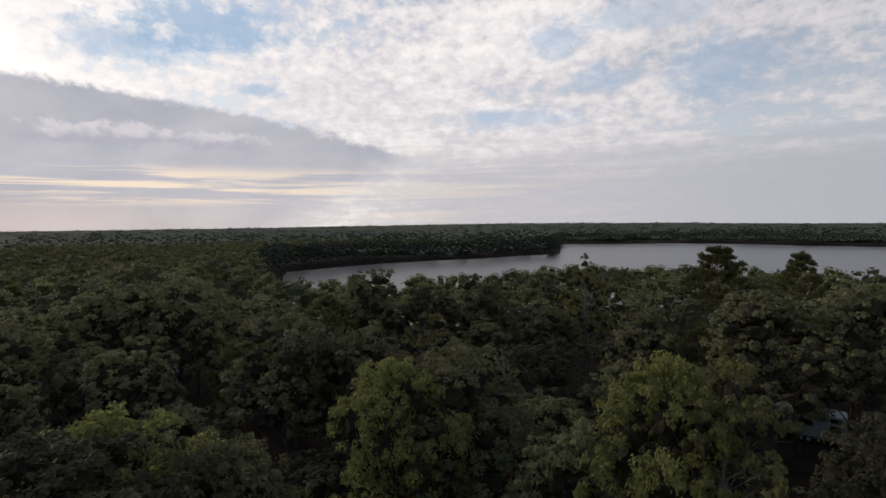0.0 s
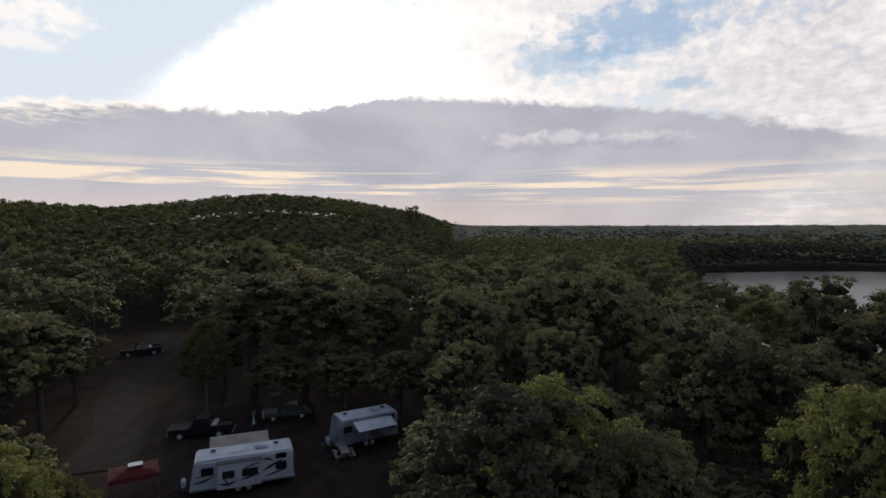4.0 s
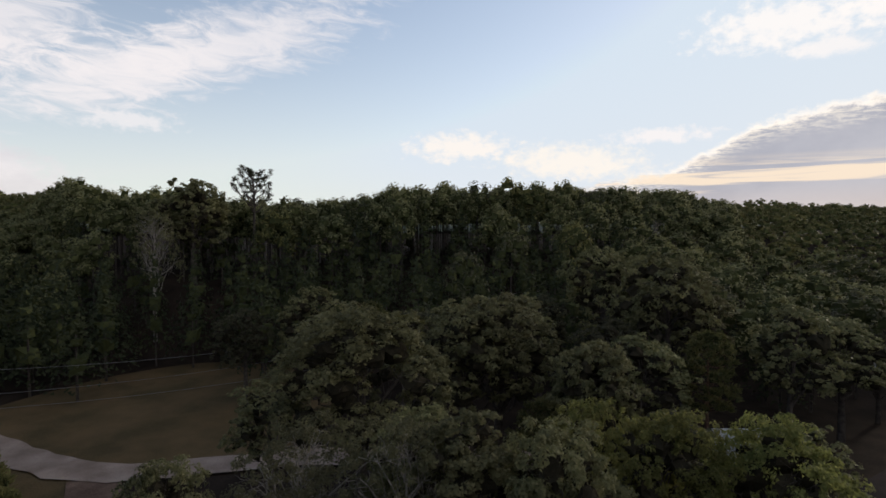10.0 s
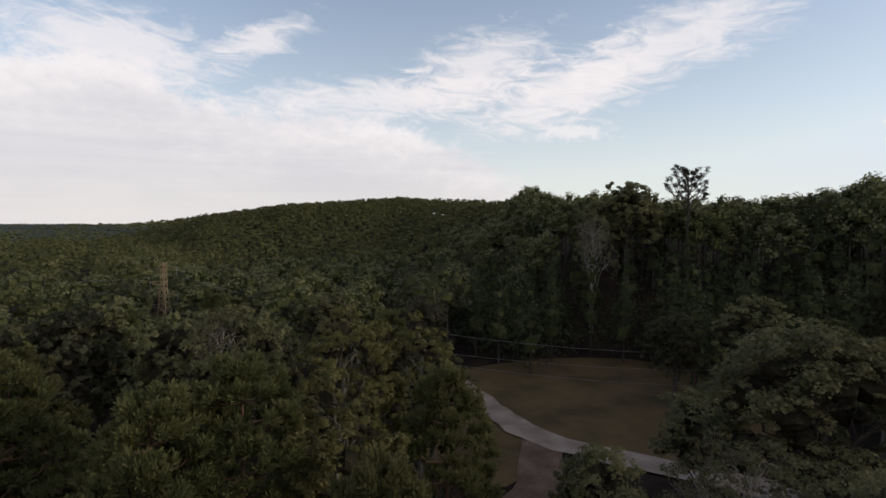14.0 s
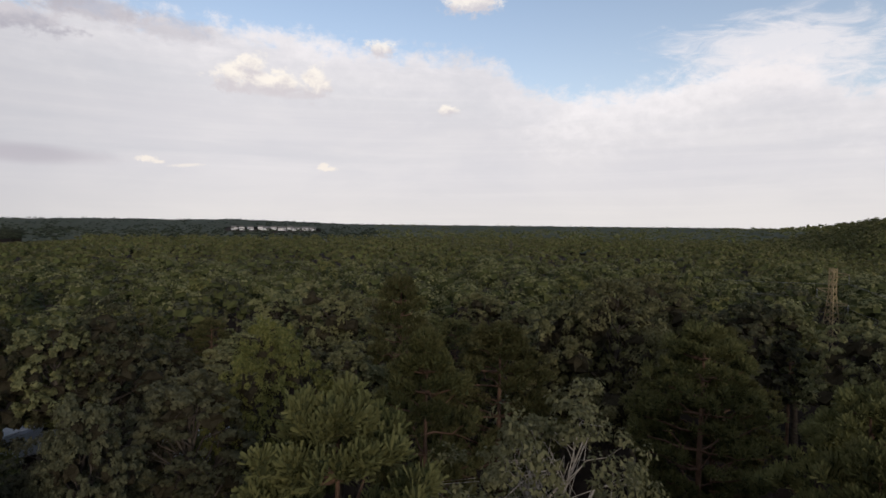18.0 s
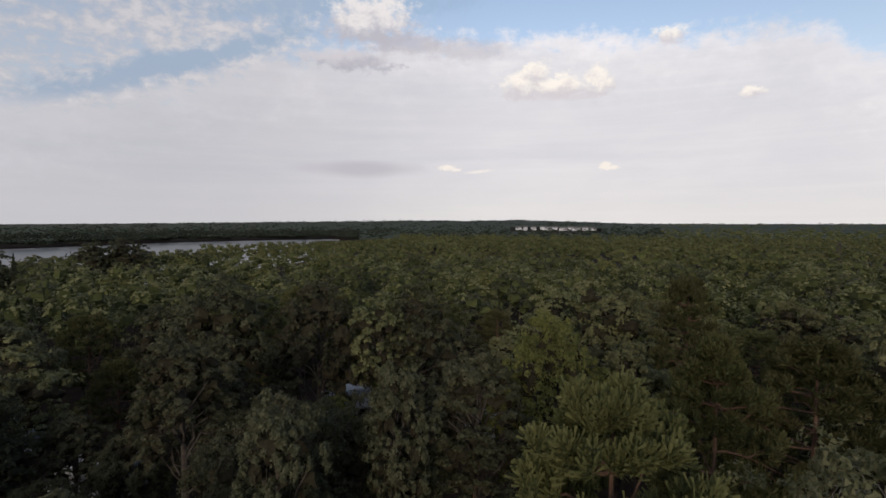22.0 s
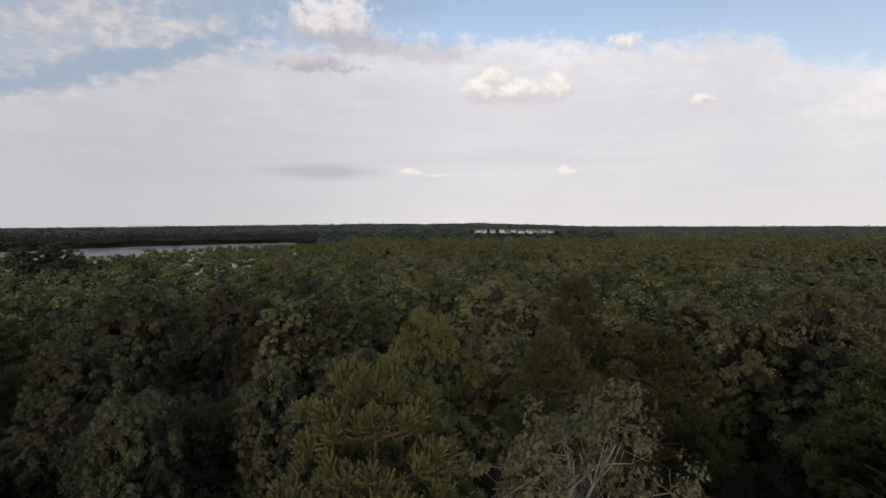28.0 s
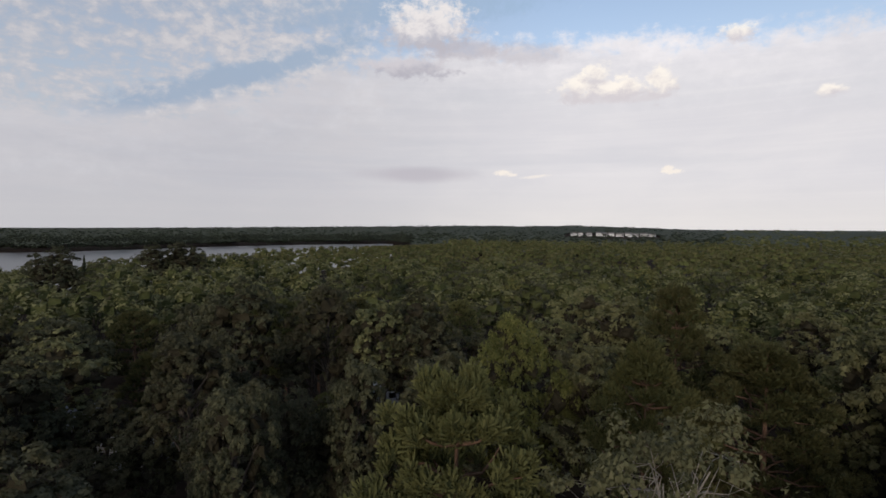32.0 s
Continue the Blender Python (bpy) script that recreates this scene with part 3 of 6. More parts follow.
def strip(name, line, width, mat, label, category, lift=0.03, ragged=0.45):
    """A way laid along a line of points, its edges a little uneven."""
    pts = []
    for (x0, y0), (x1, y1) in zip(line, line[1:]):
        n = max(2, int(math.hypot(x1 - x0, y1 - y0) / 1.5))
        pts += [(x0 + (x1 - x0) * i / n, y0 + (y1 - y0) * i / n) for i in range(n)]
    pts.append(line[-1])
    for _ in range(6):
        pts = [pts[0]] + [((a[0] + 2 * b[0] + c[0]) / 4, (a[1] + 2 * b[1] + c[1]) / 4) for a, b, c in zip(pts, pts[1:], pts[2:])] + [pts[-1]]
    vs, fs = [], []
    for i, (x, y) in enumerate(pts):
        x0, y0 = pts[max(i - 1, 0)]
        x1, y1 = pts[min(i + 1, len(pts) - 1)]
        l = math.hypot(x1 - x0, y1 - y0) or 1
        nx, ny = -(y1 - y0) / l, (x1 - x0) / l
        for j, f in enumerate((-0.5, -0.25, 0, 0.25, 0.5)):
            w = width * f + (ragged * noise.noise((x * 0.4, y * 0.4, j)) if j in (0, 4) else 0)
            px, py = x + nx * w, y + ny * w
            vs.append((px, py, ground_z(px, py) + lift + (0.03 if j in (0, 2, 4) else 0.0)))
        if i:
            o = 5 * i
            fs += [(o - 5 + j, o - 4 + j, o + 1 + j, o + j) for j in range(4)]
    return tagged(new(name, mesh_of(name, vs, fs, mat, True)), label, category, kind="structure")


def patch(name, outline, mat, label, category, lift=0.02):
    """A level patch of ground with an uneven outline, draped on the land."""
    pts = []
    for (x0, y0), (x1, y1) in zip(outline, outline[1:] + outline[:1]):
        n = max(2, int(math.hypot(x1 - x0, y1 - y0) / 2.5))
        for i in range(n):
            x, y = x0 + (x1 - x0) * i / n, y0 + (y1 - y0) * i / n
            pts.append((x + 0.9 * noise.noise((x * 0.25, y * 0.25, 4)), y + 0.9 * noise.noise((x * 0.25, y * 0.25, 9))))
    for _ in range(3):
        pts = [((a[0] + 2 * b[0] + c[0]) / 4, (a[1] + 2 * b[1] + c[1]) / 4) for a, b, c in zip(pts[-1:] + pts[:-1], pts, pts[1:] + pts[:1])]
    cx, cy = sum(p[0] for p in pts) / len(pts), sum(p[1] for p in pts) / len(pts)
    n, vs, fs = len(pts), [(cx, cy, ground_z(cx, cy) + lift)], []
    for k in range(1, 9):
        vs += [(cx + (x - cx) * k / 8, cy + (y - cy) * k / 8, ground_z(cx + (x - cx) * k / 8, cy + (y - cy) * k / 8) + lift) for x, y in pts]
    fs += [(0, 1 + i, 1 + (i + 1) % n) for i in range(n)]
    for k in range(7):
        o, p = 1 + k * n, 1 + (k + 1) * n
        fs += [(o + i, p + i, p + (i + 1) % n, o + (i + 1) % n) for i in range(n)]
    return tagged(new(name, mesh_of(name, vs, fs, mat, True)), label, category, kind="structure")


FIELD = [(-33, 33.0), (-39, 28.2), (-46, 26.0), (-53, 26.2), (-60, 26.6), (-67, 26.6), (-69, 34), (-69, 47), (-64, 57), (-55, 60), (-45, 58), (-36, 51), (-32, 42)]
ROAD = [(-96, 12), (-84, 21), (-74, 26), (-66, 27.4), (-58, 27.2), (-50, 26.8), (-44.5, 26.8), (-40, 29), (-36.5, 32), (-30, 37), (-20, 42), (-12, 45)]
SPUR = [(-43, 27), (-38.5, 24.5), (-34.5, 21.5), (-31, 15)]
VERGE = [(-60, 27.2), (-50, 26.6), (-42, 26.2), (-37, 23), (-35, 17), (-44, 14), (-58, 18)]
CAMP_ROAD = [(14, 48), (19, 56), (22, 66), (30, 79), (37, 90), (41, 104)]
LOT = [(10, 30), (30, 27), (40, 29), (46, 36), (42, 44), (36, 52), (24, 57), (15, 55), (8, 46)]
LOT_S = [(52, -16), (63, -13), (70, -17), (65, -22), (55, -22)]
patch("grass_field", FIELD, GRASS, "mown dry grass field at the wood's edge", "field", 0.12)
patch("grass_verge", VERGE, GRASS, "small worn grass corner between the gravel roads", "verge", 0.08)
strip("gravel_road", ROAD, 3.3, GRAVEL, "pale gravel road curving round the field", "road", 0.17)
strip("gravel_spur", SPUR, 3.6, SANDY, "brown sandy track turning off the road", "road", 0.14)
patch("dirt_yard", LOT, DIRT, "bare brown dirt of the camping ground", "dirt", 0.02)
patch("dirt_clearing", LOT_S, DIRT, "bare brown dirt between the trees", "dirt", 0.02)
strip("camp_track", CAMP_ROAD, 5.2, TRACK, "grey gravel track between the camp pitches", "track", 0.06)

# ---- trees ----
def unit(rng, n):
    v = rng.normal(size=(n, 3))
    return v / np.linalg.norm(v, axis=1, keepdims=True)


def leaves(rng, at, facing, length, width, droop=0.15):
    """Leaf blades: three corners each, centred at the given places, facing roughly the given ways."""
    n = len(at)
    nrm = facing + unit(rng, n) * 0.65
    nrm /= np.linalg.norm(nrm, axis=1, keepdims=True)
    t = np.cross(nrm, unit(rng, n))
    t /= np.linalg.norm(t, axis=1, keepdims=True) + 1e-9
    b = np.cross(nrm, t)
    l = length * rng.uniform(0.7, 1.3, (n, 1))
    w = width * rng.uniform(0.7, 1.3, (n, 1))
    v = np.stack([at + t * l - nrm * l * droop, at - t * l * 0.7 + b * w, at - t * l * 0.7 - b * w], 1).reshape(-1, 3)
    return v, np.arange(3 * n).reshape(-1, 3)


def lump_shape(n):
    """A ball: a cube's faces cut n by n and blown up."""
    key, vs, fs = {}, [], []

    def vert(p):
        q = tuple(round(c, 5) for c in p)
        if q not in key:
            key[q] = len(vs)
            vs.append(np.array(p) / np.linalg.norm(p))
        return key[q]
    for ax in range(3):
        for sg in (-1, 1):
            for i in range(n):
                for j in range(n):
                    quad = []
                    for u, v in ((i, j), (i + 1, j), (i + 1, j + 1), (i, j + 1)):
                        p = [0, 0, 0]
                        p[ax], p[(ax + 1) % 3], p[(ax + 2) % 3] = sg, 2 * u / n - 1, 2 * v / n - 1
                        quad.append(vert(p))
                    fs.append(quad if sg > 0 else quad[::-1])
    fs = [t for q in fs for t in ((q[0], q[1], q[2]), (q[0], q[2], q[3]))]
    return np.array(vs), np.array(fs)


LUMP = {n: lump_shape(n) for n in (1, 2, 3, 4)}


def lump(rng, c, r, n=2, rough=0.3):
    """A crumpled mass of foliage with an uneven surface."""
    v, f = LUMP[n]
    k = len(v)
    return c + (v * rng.uniform(1 - rough, 1 + rough * 0.8, (k, 1)) + rng.normal(size=(k, 3)) * rough * 0.30) * np.asarray(r), f


def tube(points, radii, n=6):
    """A tapered limb through the points."""
    pts = np.asarray(points, float)
    vs, fs = [], []
    for i, p in enumerate(pts):
        d = pts[min(i + 1, len(pts) - 1)] - pts[max(i - 1, 0)]
        d /= np.linalg.norm(d) + 1e-9
        u = np.cross(d, (0.3, 0.9, 0.1))
        u /= np.linalg.norm(u)
        w = np.cross(d, u)
        for k in range(n):
            a = 2 * math.pi * k / n
            vs.append(p + radii[i] * (math.cos(a) * u + math.sin(a) * w))
    for i in range(len(pts) - 1):
        for k in range(n):
            o, j = i * n, (k + 1) % n
            fs.append((o + k, o + j, o + n + j, o + n + k))
    return np.array(vs), np.array(fs)


def weld(pieces):
    vs, fs, o = [], [], 0
    for v, f in pieces:
        vs.append(v)
        fs.append(f + o)
        o += len(v)
    return np.concatenate(vs), np.concatenate(fs)


def bent(a, b, rng, sag=0.0, k=5, wob=0.08):
    a, b = np.asarray(a, float), np.asarray(b, float)
    l = np.linalg.norm(b - a)
    out = []
    for i in range(k):
        f = i / (k - 1)
        p = a + (b - a) * f + rng.normal(size=3) * l * wob * math.sin(math.pi * f)
        p[2] += sag * l * math.sin(math.pi * f)
        out.append(p)
    return out


def sprays(rng, centres, outward, size, total, leaf, up=0.5, fill=1.0):
    """Domed sprays of leaves round the given centres, the blades lying outwards and upwards."""
    k = rng.integers(0, len(centres), total)
    e = outward[k] * 0.6 + np.array([0, 0, up]) + unit(rng, total) * fill
    e /= np.linalg.norm(e, axis=1, keepdims=True)
    q = size[k][:, None] * rng.uniform(0.5, 1.05, (total, 1))
    at = centres[k] + e * q * np.array([1.0, 1.0, 0.85])
    return leaves(rng, at, e * 1.1 + np.array([0, 0, 0.25]), leaf, leaf * 0.7)


def broadleaf(seed, height, radius, count, leaf, lobes=16, depth=0.62, bare=0.0, core=2, sprigs=3, per_lobe=15):
    """Trunk, limbs and leaf masses of a broad-leaved tree, base at the origin."""
    rng = np.random.default_rng(seed)
    crown_h = height * depth
    base = height - crown_h
    lean = rng.normal(size=2) * 0.25
    top = np.array([lean[0], lean[1], height * 0.82])
    trunk = [(0, 0, -0.3), (lean[0] * 0.15, lean[1] * 0.15, height * 0.25), (lean[0] * 0.5, lean[1] * 0.5, height * 0.55), tuple(top)]
    r0 = 0.018 * height + 0.03
    trunk = tube(trunk, [r0 * 1.25, r0, r0 * 0.6, r0 * 0.2], 8)
    # boughs over an uneven dome: broad shoulders, a few masses standing out
    centres, sizes, outs = [], [], []
    mid_z = base + crown_h * 0.40
    swell = [rng.uniform(0.80, 1.10) for _ in range(7)]
    for i in range(lobes):
        f = (i + 0.5) / lobes
        h = 1.0 - 1.45 * f + rng.uniform(-0.06, 0.06)                          # 1 at the top, -0.45 at the skirt
        a = i * 2.399 + rng.normal() * 0.25
        h = min(h, 0.99)
        flat_r = math.sqrt(max(0.0, 1 - h * h)) if h > 0 else math.sqrt(max(0.0, 1 - (h / 0.75) ** 2)) * 0.98
        bulge = swell[int(a * 7 / 6.283) % 7] * rng.uniform(0.66, 1.08)
        s = radius * rng.uniform(0.25, 0.37) * (30.0 / lobes) ** 0.3
        reach = max(radius * bulge - s * 0.75, 0.2)
        tall = (crown_h * 0.60 - s * 0.75) * rng.uniform(0.84, 1.04) if h > 0 else crown_h * 0.5
        d = np.array([flat_r * math.cos(a), flat_r * math.sin(a), h])
        c = np.array([lean[0] * 0.7, lean[1] * 0.7, mid_z]) + d * np.array([reach, reach, tall * (0.9 + 0.1 * bulge)])
        centres.append(c)
        sizes.append(s)
        outs.append(d / np.linalg.norm(d))
    limbs, twig_work = [], []
    for c, s in zip(centres, sizes):
        z0 = max(base * 0.75, c[2] - np.hypot(c[0], c[1]) * rng.uniform(0.7, 1.1) - 0.5)
        f0 = min(z0 / (height * 0.82), 0.95)
        a0 = np.array([lean[0] * f0 ** 1.5, lean[1] * f0 ** 1.5, z0])
        line = bent(a0, c + np.array([0, 0, s * 0.3]), rng, 0.06)
        limbs.append(tube(line, list(np.linspace(r0 * 0.34 * (1 - 0.5 * f0), 0.018, 5)), 5))
        for _ in range(sprigs if bare < 0.3 else 9):
            d = unit(rng, 1)[0]
            d[2] = abs(d[2]) * 0.6
            e = c + d * s * rng.uniform(0.85, 1.25)
            twig_work.append(tube(bent(line[2 + int(rng.integers(0, 2))], e, rng, 0.08, 4, 0.2), [0.018, 0.014, 0.010, 0.005], 3))
    at, face, size = [], [], []
    for c, s, o in zip(centres, sizes, outs):
        n = max(3, int(per_lobe * (1 - bare) * (s / radius / 0.31) ** 2))
        d = unit(rng, n) + o * 0.65 + np.array([0, 0, 0.55])
        d /= np.linalg.norm(d, axis=1, keepdims=True)
        at.append(c + d * s * rng.uniform(0.62, 1.25, (n, 1)) * np.array([1, 1, 0.9]))
        face.append(d)
        size.append(np.full(n, s * 0.33) * rng.uniform(0.6, 1.35, n))
    at, face, size = np.concatenate(at), np.concatenate(face), np.concatenate(size)
    crown = [sprays(rng, at, face, size, int(count * (1 - bare)), leaf)]
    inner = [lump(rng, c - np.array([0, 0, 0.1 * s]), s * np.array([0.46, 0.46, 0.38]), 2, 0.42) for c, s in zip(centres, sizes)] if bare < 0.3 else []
    return {"trunk": trunk, "limb": limbs, "twig_work": weld(twig_work) if twig_work else None, "crown": weld(crown), "inner": weld(inner) if inner else None}


def redpine(seed, height, radius, count, leaf, depth=0.55, whorls=8, tuft=8, core=1, point=0.30):
    """A pine with whorled limbs; brushes of needles stand up along their outer half."""
    rng = np.random.default_rng(seed)
    base = height * (1 - depth)
    r0 = 0.009 * height + 0.03
    trunk = tube([(0, 0, -0.3), (0.05, 0, height * 0.3), (0.08, 0.05, height * 0.65), (0.0, 0.1, height * 0.98)], [r0 * 1.2, r0, r0 * 0.65, 0.02], 8)
    limbs, ends, axes = [], [], []
    for w in range(whorls):
        f = (w + 0.3) / whorls
        z = base + (height - base) * f * 0.97
        reach = radius * (math.sin(math.pi * min(0.97, point + (0.97 - point) * f)) ** 0.9)
        k = int(rng.integers(4, 7))
        for i in range(k):
            a = 2 * math.pi * (i + rng.uniform(-0.3, 0.3)) / k + w * 0.7
            l = reach * rng.uniform(0.7, 1.12)
            e = np.array([l * math.cos(a), l * math.sin(a), z + l * 0.36 * rng.uniform(0.6, 1.2)])
            line = bent((0.06, 0.04, z), e, rng, -0.07, 5, 0.04)
            limbs.append(tube(line, list(np.linspace(0.050, 0.014, 5)), 4))
            out = np.array([math.cos(a), math.sin(a), 0.0])
            for j in range(tuft):
                g = 0.50 + 0.55 * math.sqrt((j + rng.uniform(0, 1)) / tuft)
                wide = 0.10 + l * 0.20 * g
                side = np.array([-out[1], out[0], 0]) * rng.normal() * wide + np.array([0, 0, rng.normal() * 0.10 + 0.05])
                ends.append(np.array(line[0]) + (e - np.array(line[0])) * g + side)
                axes.append(out * 0.5 + np.array([0, 0, 0.8]))
    for _ in range(6):
        ends.append(np.array([rng.normal() * 0.16, rng.normal() * 0.16, height * rng.uniform(0.93, 0.99)]))
        axes.append(np.array([0, 0, 1.0]))
    ends, axes = np.array(ends), np.array(axes)
    n, k = count, rng.integers(0, len(ends), count)
    way = axes[k] + unit(rng, n) * 0.85
    way /= np.linalg.norm(way, axis=1, keepdims=True)
    b = np.cross(way, unit(rng, n))
    b /= np.linalg.norm(b, axis=1, keepdims=True) + 1e-9
    l = leaf * 2.6 * rng.uniform(0.75, 1.25, (n, 1))
    wd = leaf * 0.24 * rng.uniform(0.7, 1.3, (n, 1))
    at = ends[k] + rng.normal(size=(n, 3)) * leaf * 0.5
    v = np.stack([at, at + way * l + b * wd, at + way * l - b * wd], 1).reshape(-1, 3)
    tufts = [lump(rng, e + x * leaf * 0.6, leaf * rng.uniform(0.9, 1.3) * np.array([1.0, 1.0, 1.2]), core, 0.42) for e, x in zip(ends, axes)]
    return {"trunk": trunk, "limb": limbs, "twig_work": None, "crown": (v, np.arange(3 * n).reshape(-1, 3)), "inner": weld(tufts)}


def broom_pine(seed, height, count, leaf):
    """An old white pine: a long bare stem, upswept boughs only at the top."""
    rng = np.random.default_rng(seed)
    trunk = tube([(0, 0, -0.3), (0.1, 0, height * 0.4), (0.0, 0.1, height * 0.75), (0.1, 0.1, height * 0.97)], [0.3, 0.24, 0.15, 0.04], 8)
    limbs, ends = [], []
    for w in range(6):
        z = height * (0.64 + 0.05 * w)
        for i in range(5):
            a = 2 * math.pi * (i + rng.uniform(-0.3, 0.3)) / 5 + w
            l = (3.5 - 0.36 * w) * rng.uniform(0.6, 1.1)
            e = np.array([l * math.cos(a), l * math.sin(a), z + l * rng.uniform(0.85, 1.25)])
            line = bent((0.05, 0.08, z), e, rng, -0.1, 5, 0.04)
            limbs.append(tube(line, list(np.linspace(0.09, 0.03, 5)), 4))
            for _ in range(6):
                ends.append(np.array(line[0]) + (e - np.array(line[0])) * rng.uniform(0.68, 1.06) + rng.normal(size=3) * np.array([0.2, 0.2, 0.1]))
    ends = np.array(ends)
    pick = rng.integers(0, len(ends), count)
    off = unit(rng, count) * np.array([0.3, 0.3, 0.18])
    crown = [leaves(rng, ends[pick] + off, np.tile([0, 0, 1.0], (count, 1)), leaf, leaf * 0.35)]
    inner = [lump(rng, e, np.array([0.12, 0.12, 0.09]) * rng.uniform(0.7, 1.3), 2, 0.3) for e in ends]
    return {"trunk": trunk, "limb": limbs, "twig_work": None, "crown": weld(crown), "inner": weld(inner)}


def spruce(seed, height, radius, count, leaf):
    rng = np.random.default_rng(seed)
    r0 = 0.012 * height + 0.03
    trunk = tube([(0, 0, -0.3), (0, 0, height * 0.5), (0, 0, height * 0.99)], [r0 * 1.2, r0 * 0.7, 0.015], 7)
    h = 1 - rng.uniform(0, 1, count) ** 0.6 * 0.9
    a = rng.uniform(0, 2 * math.pi, count)
    arm = 0.8 + 0.2 * np.cos(a * 7 + h * 37)
    tier = 0.72 + 0.28 * np.abs(np.sin(h * 24))
    r = radius * (1.02 - h) * arm * tier * rng.uniform(0.5, 1.05, count)
    at = np.stack([r * np.cos(a), r * np.sin(a), h * height - r * 0.22], 1)
    out = np.stack([np.cos(a), np.sin(a), np.full(count, 0.9)], 1)
    return {"trunk": trunk, "limb": [], "twig_work": None, "crown": leaves(rng, at, out, leaf, leaf * 0.4), "inner": weld([lump(rng, np.array([0, 0, height * q]), np.array([1, 1, 1.4]) * radius * (1.0 - q) * 0.45, 2, 0.3) for q in (0.22, 0.36, 0.5, 0.64, 0.78)])}


def tree_kind(name, data, leaf_mat, bark_mat, limb_limit=6):
    """Meshes of one kind of tree, shared by its copies."""
    limbs = sorted(data["limb"], key=lambda l: -np.ptp(l[0], axis=0).max())
    own, rest = limbs[:limb_limit], limbs[limb_limit:]
    extra = rest + ([data["twig_work"]] if data["twig_work"] is not None else [])
    out = [("trunk", mesh_of("trunk", *data["trunk"], bark_mat, True))]
    out += [("limb", mesh_of("limb", *l, bark_mat, True)) for l in own]
    if extra:
        out.append(("twig_work", mesh_of("twig_work", *weld(extra), bark_mat, True)))
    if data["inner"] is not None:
        out.append(("inner_foliage", mesh_of("inner_foliage", *data["inner"], PINE_MASS if leaf_mat == LEAF_PINE else INNER_SHADE)))
    out.append(("crown", mesh_of("crown", *data["crown"], leaf_mat)))
    return name, out


def plant(kind, x, y, scale, turn, label, group, sz=None):
    name, meshes = kind
    ob = new(name)
    ob.empty_display_size = 0.3
    ob.matrix_basis = Matrix.LocRotScale((x, y, ground_z(x, y)), Euler((0, 0, turn)), (scale, scale, sz or scale))
    tagged(ob, label, "tree", group)
    for n, me in meshes:
        c = child(n, me, ob)
        if n in ("twig_work", "inner_foliage"):
            tagged(c, kind="stuff")
    return ob


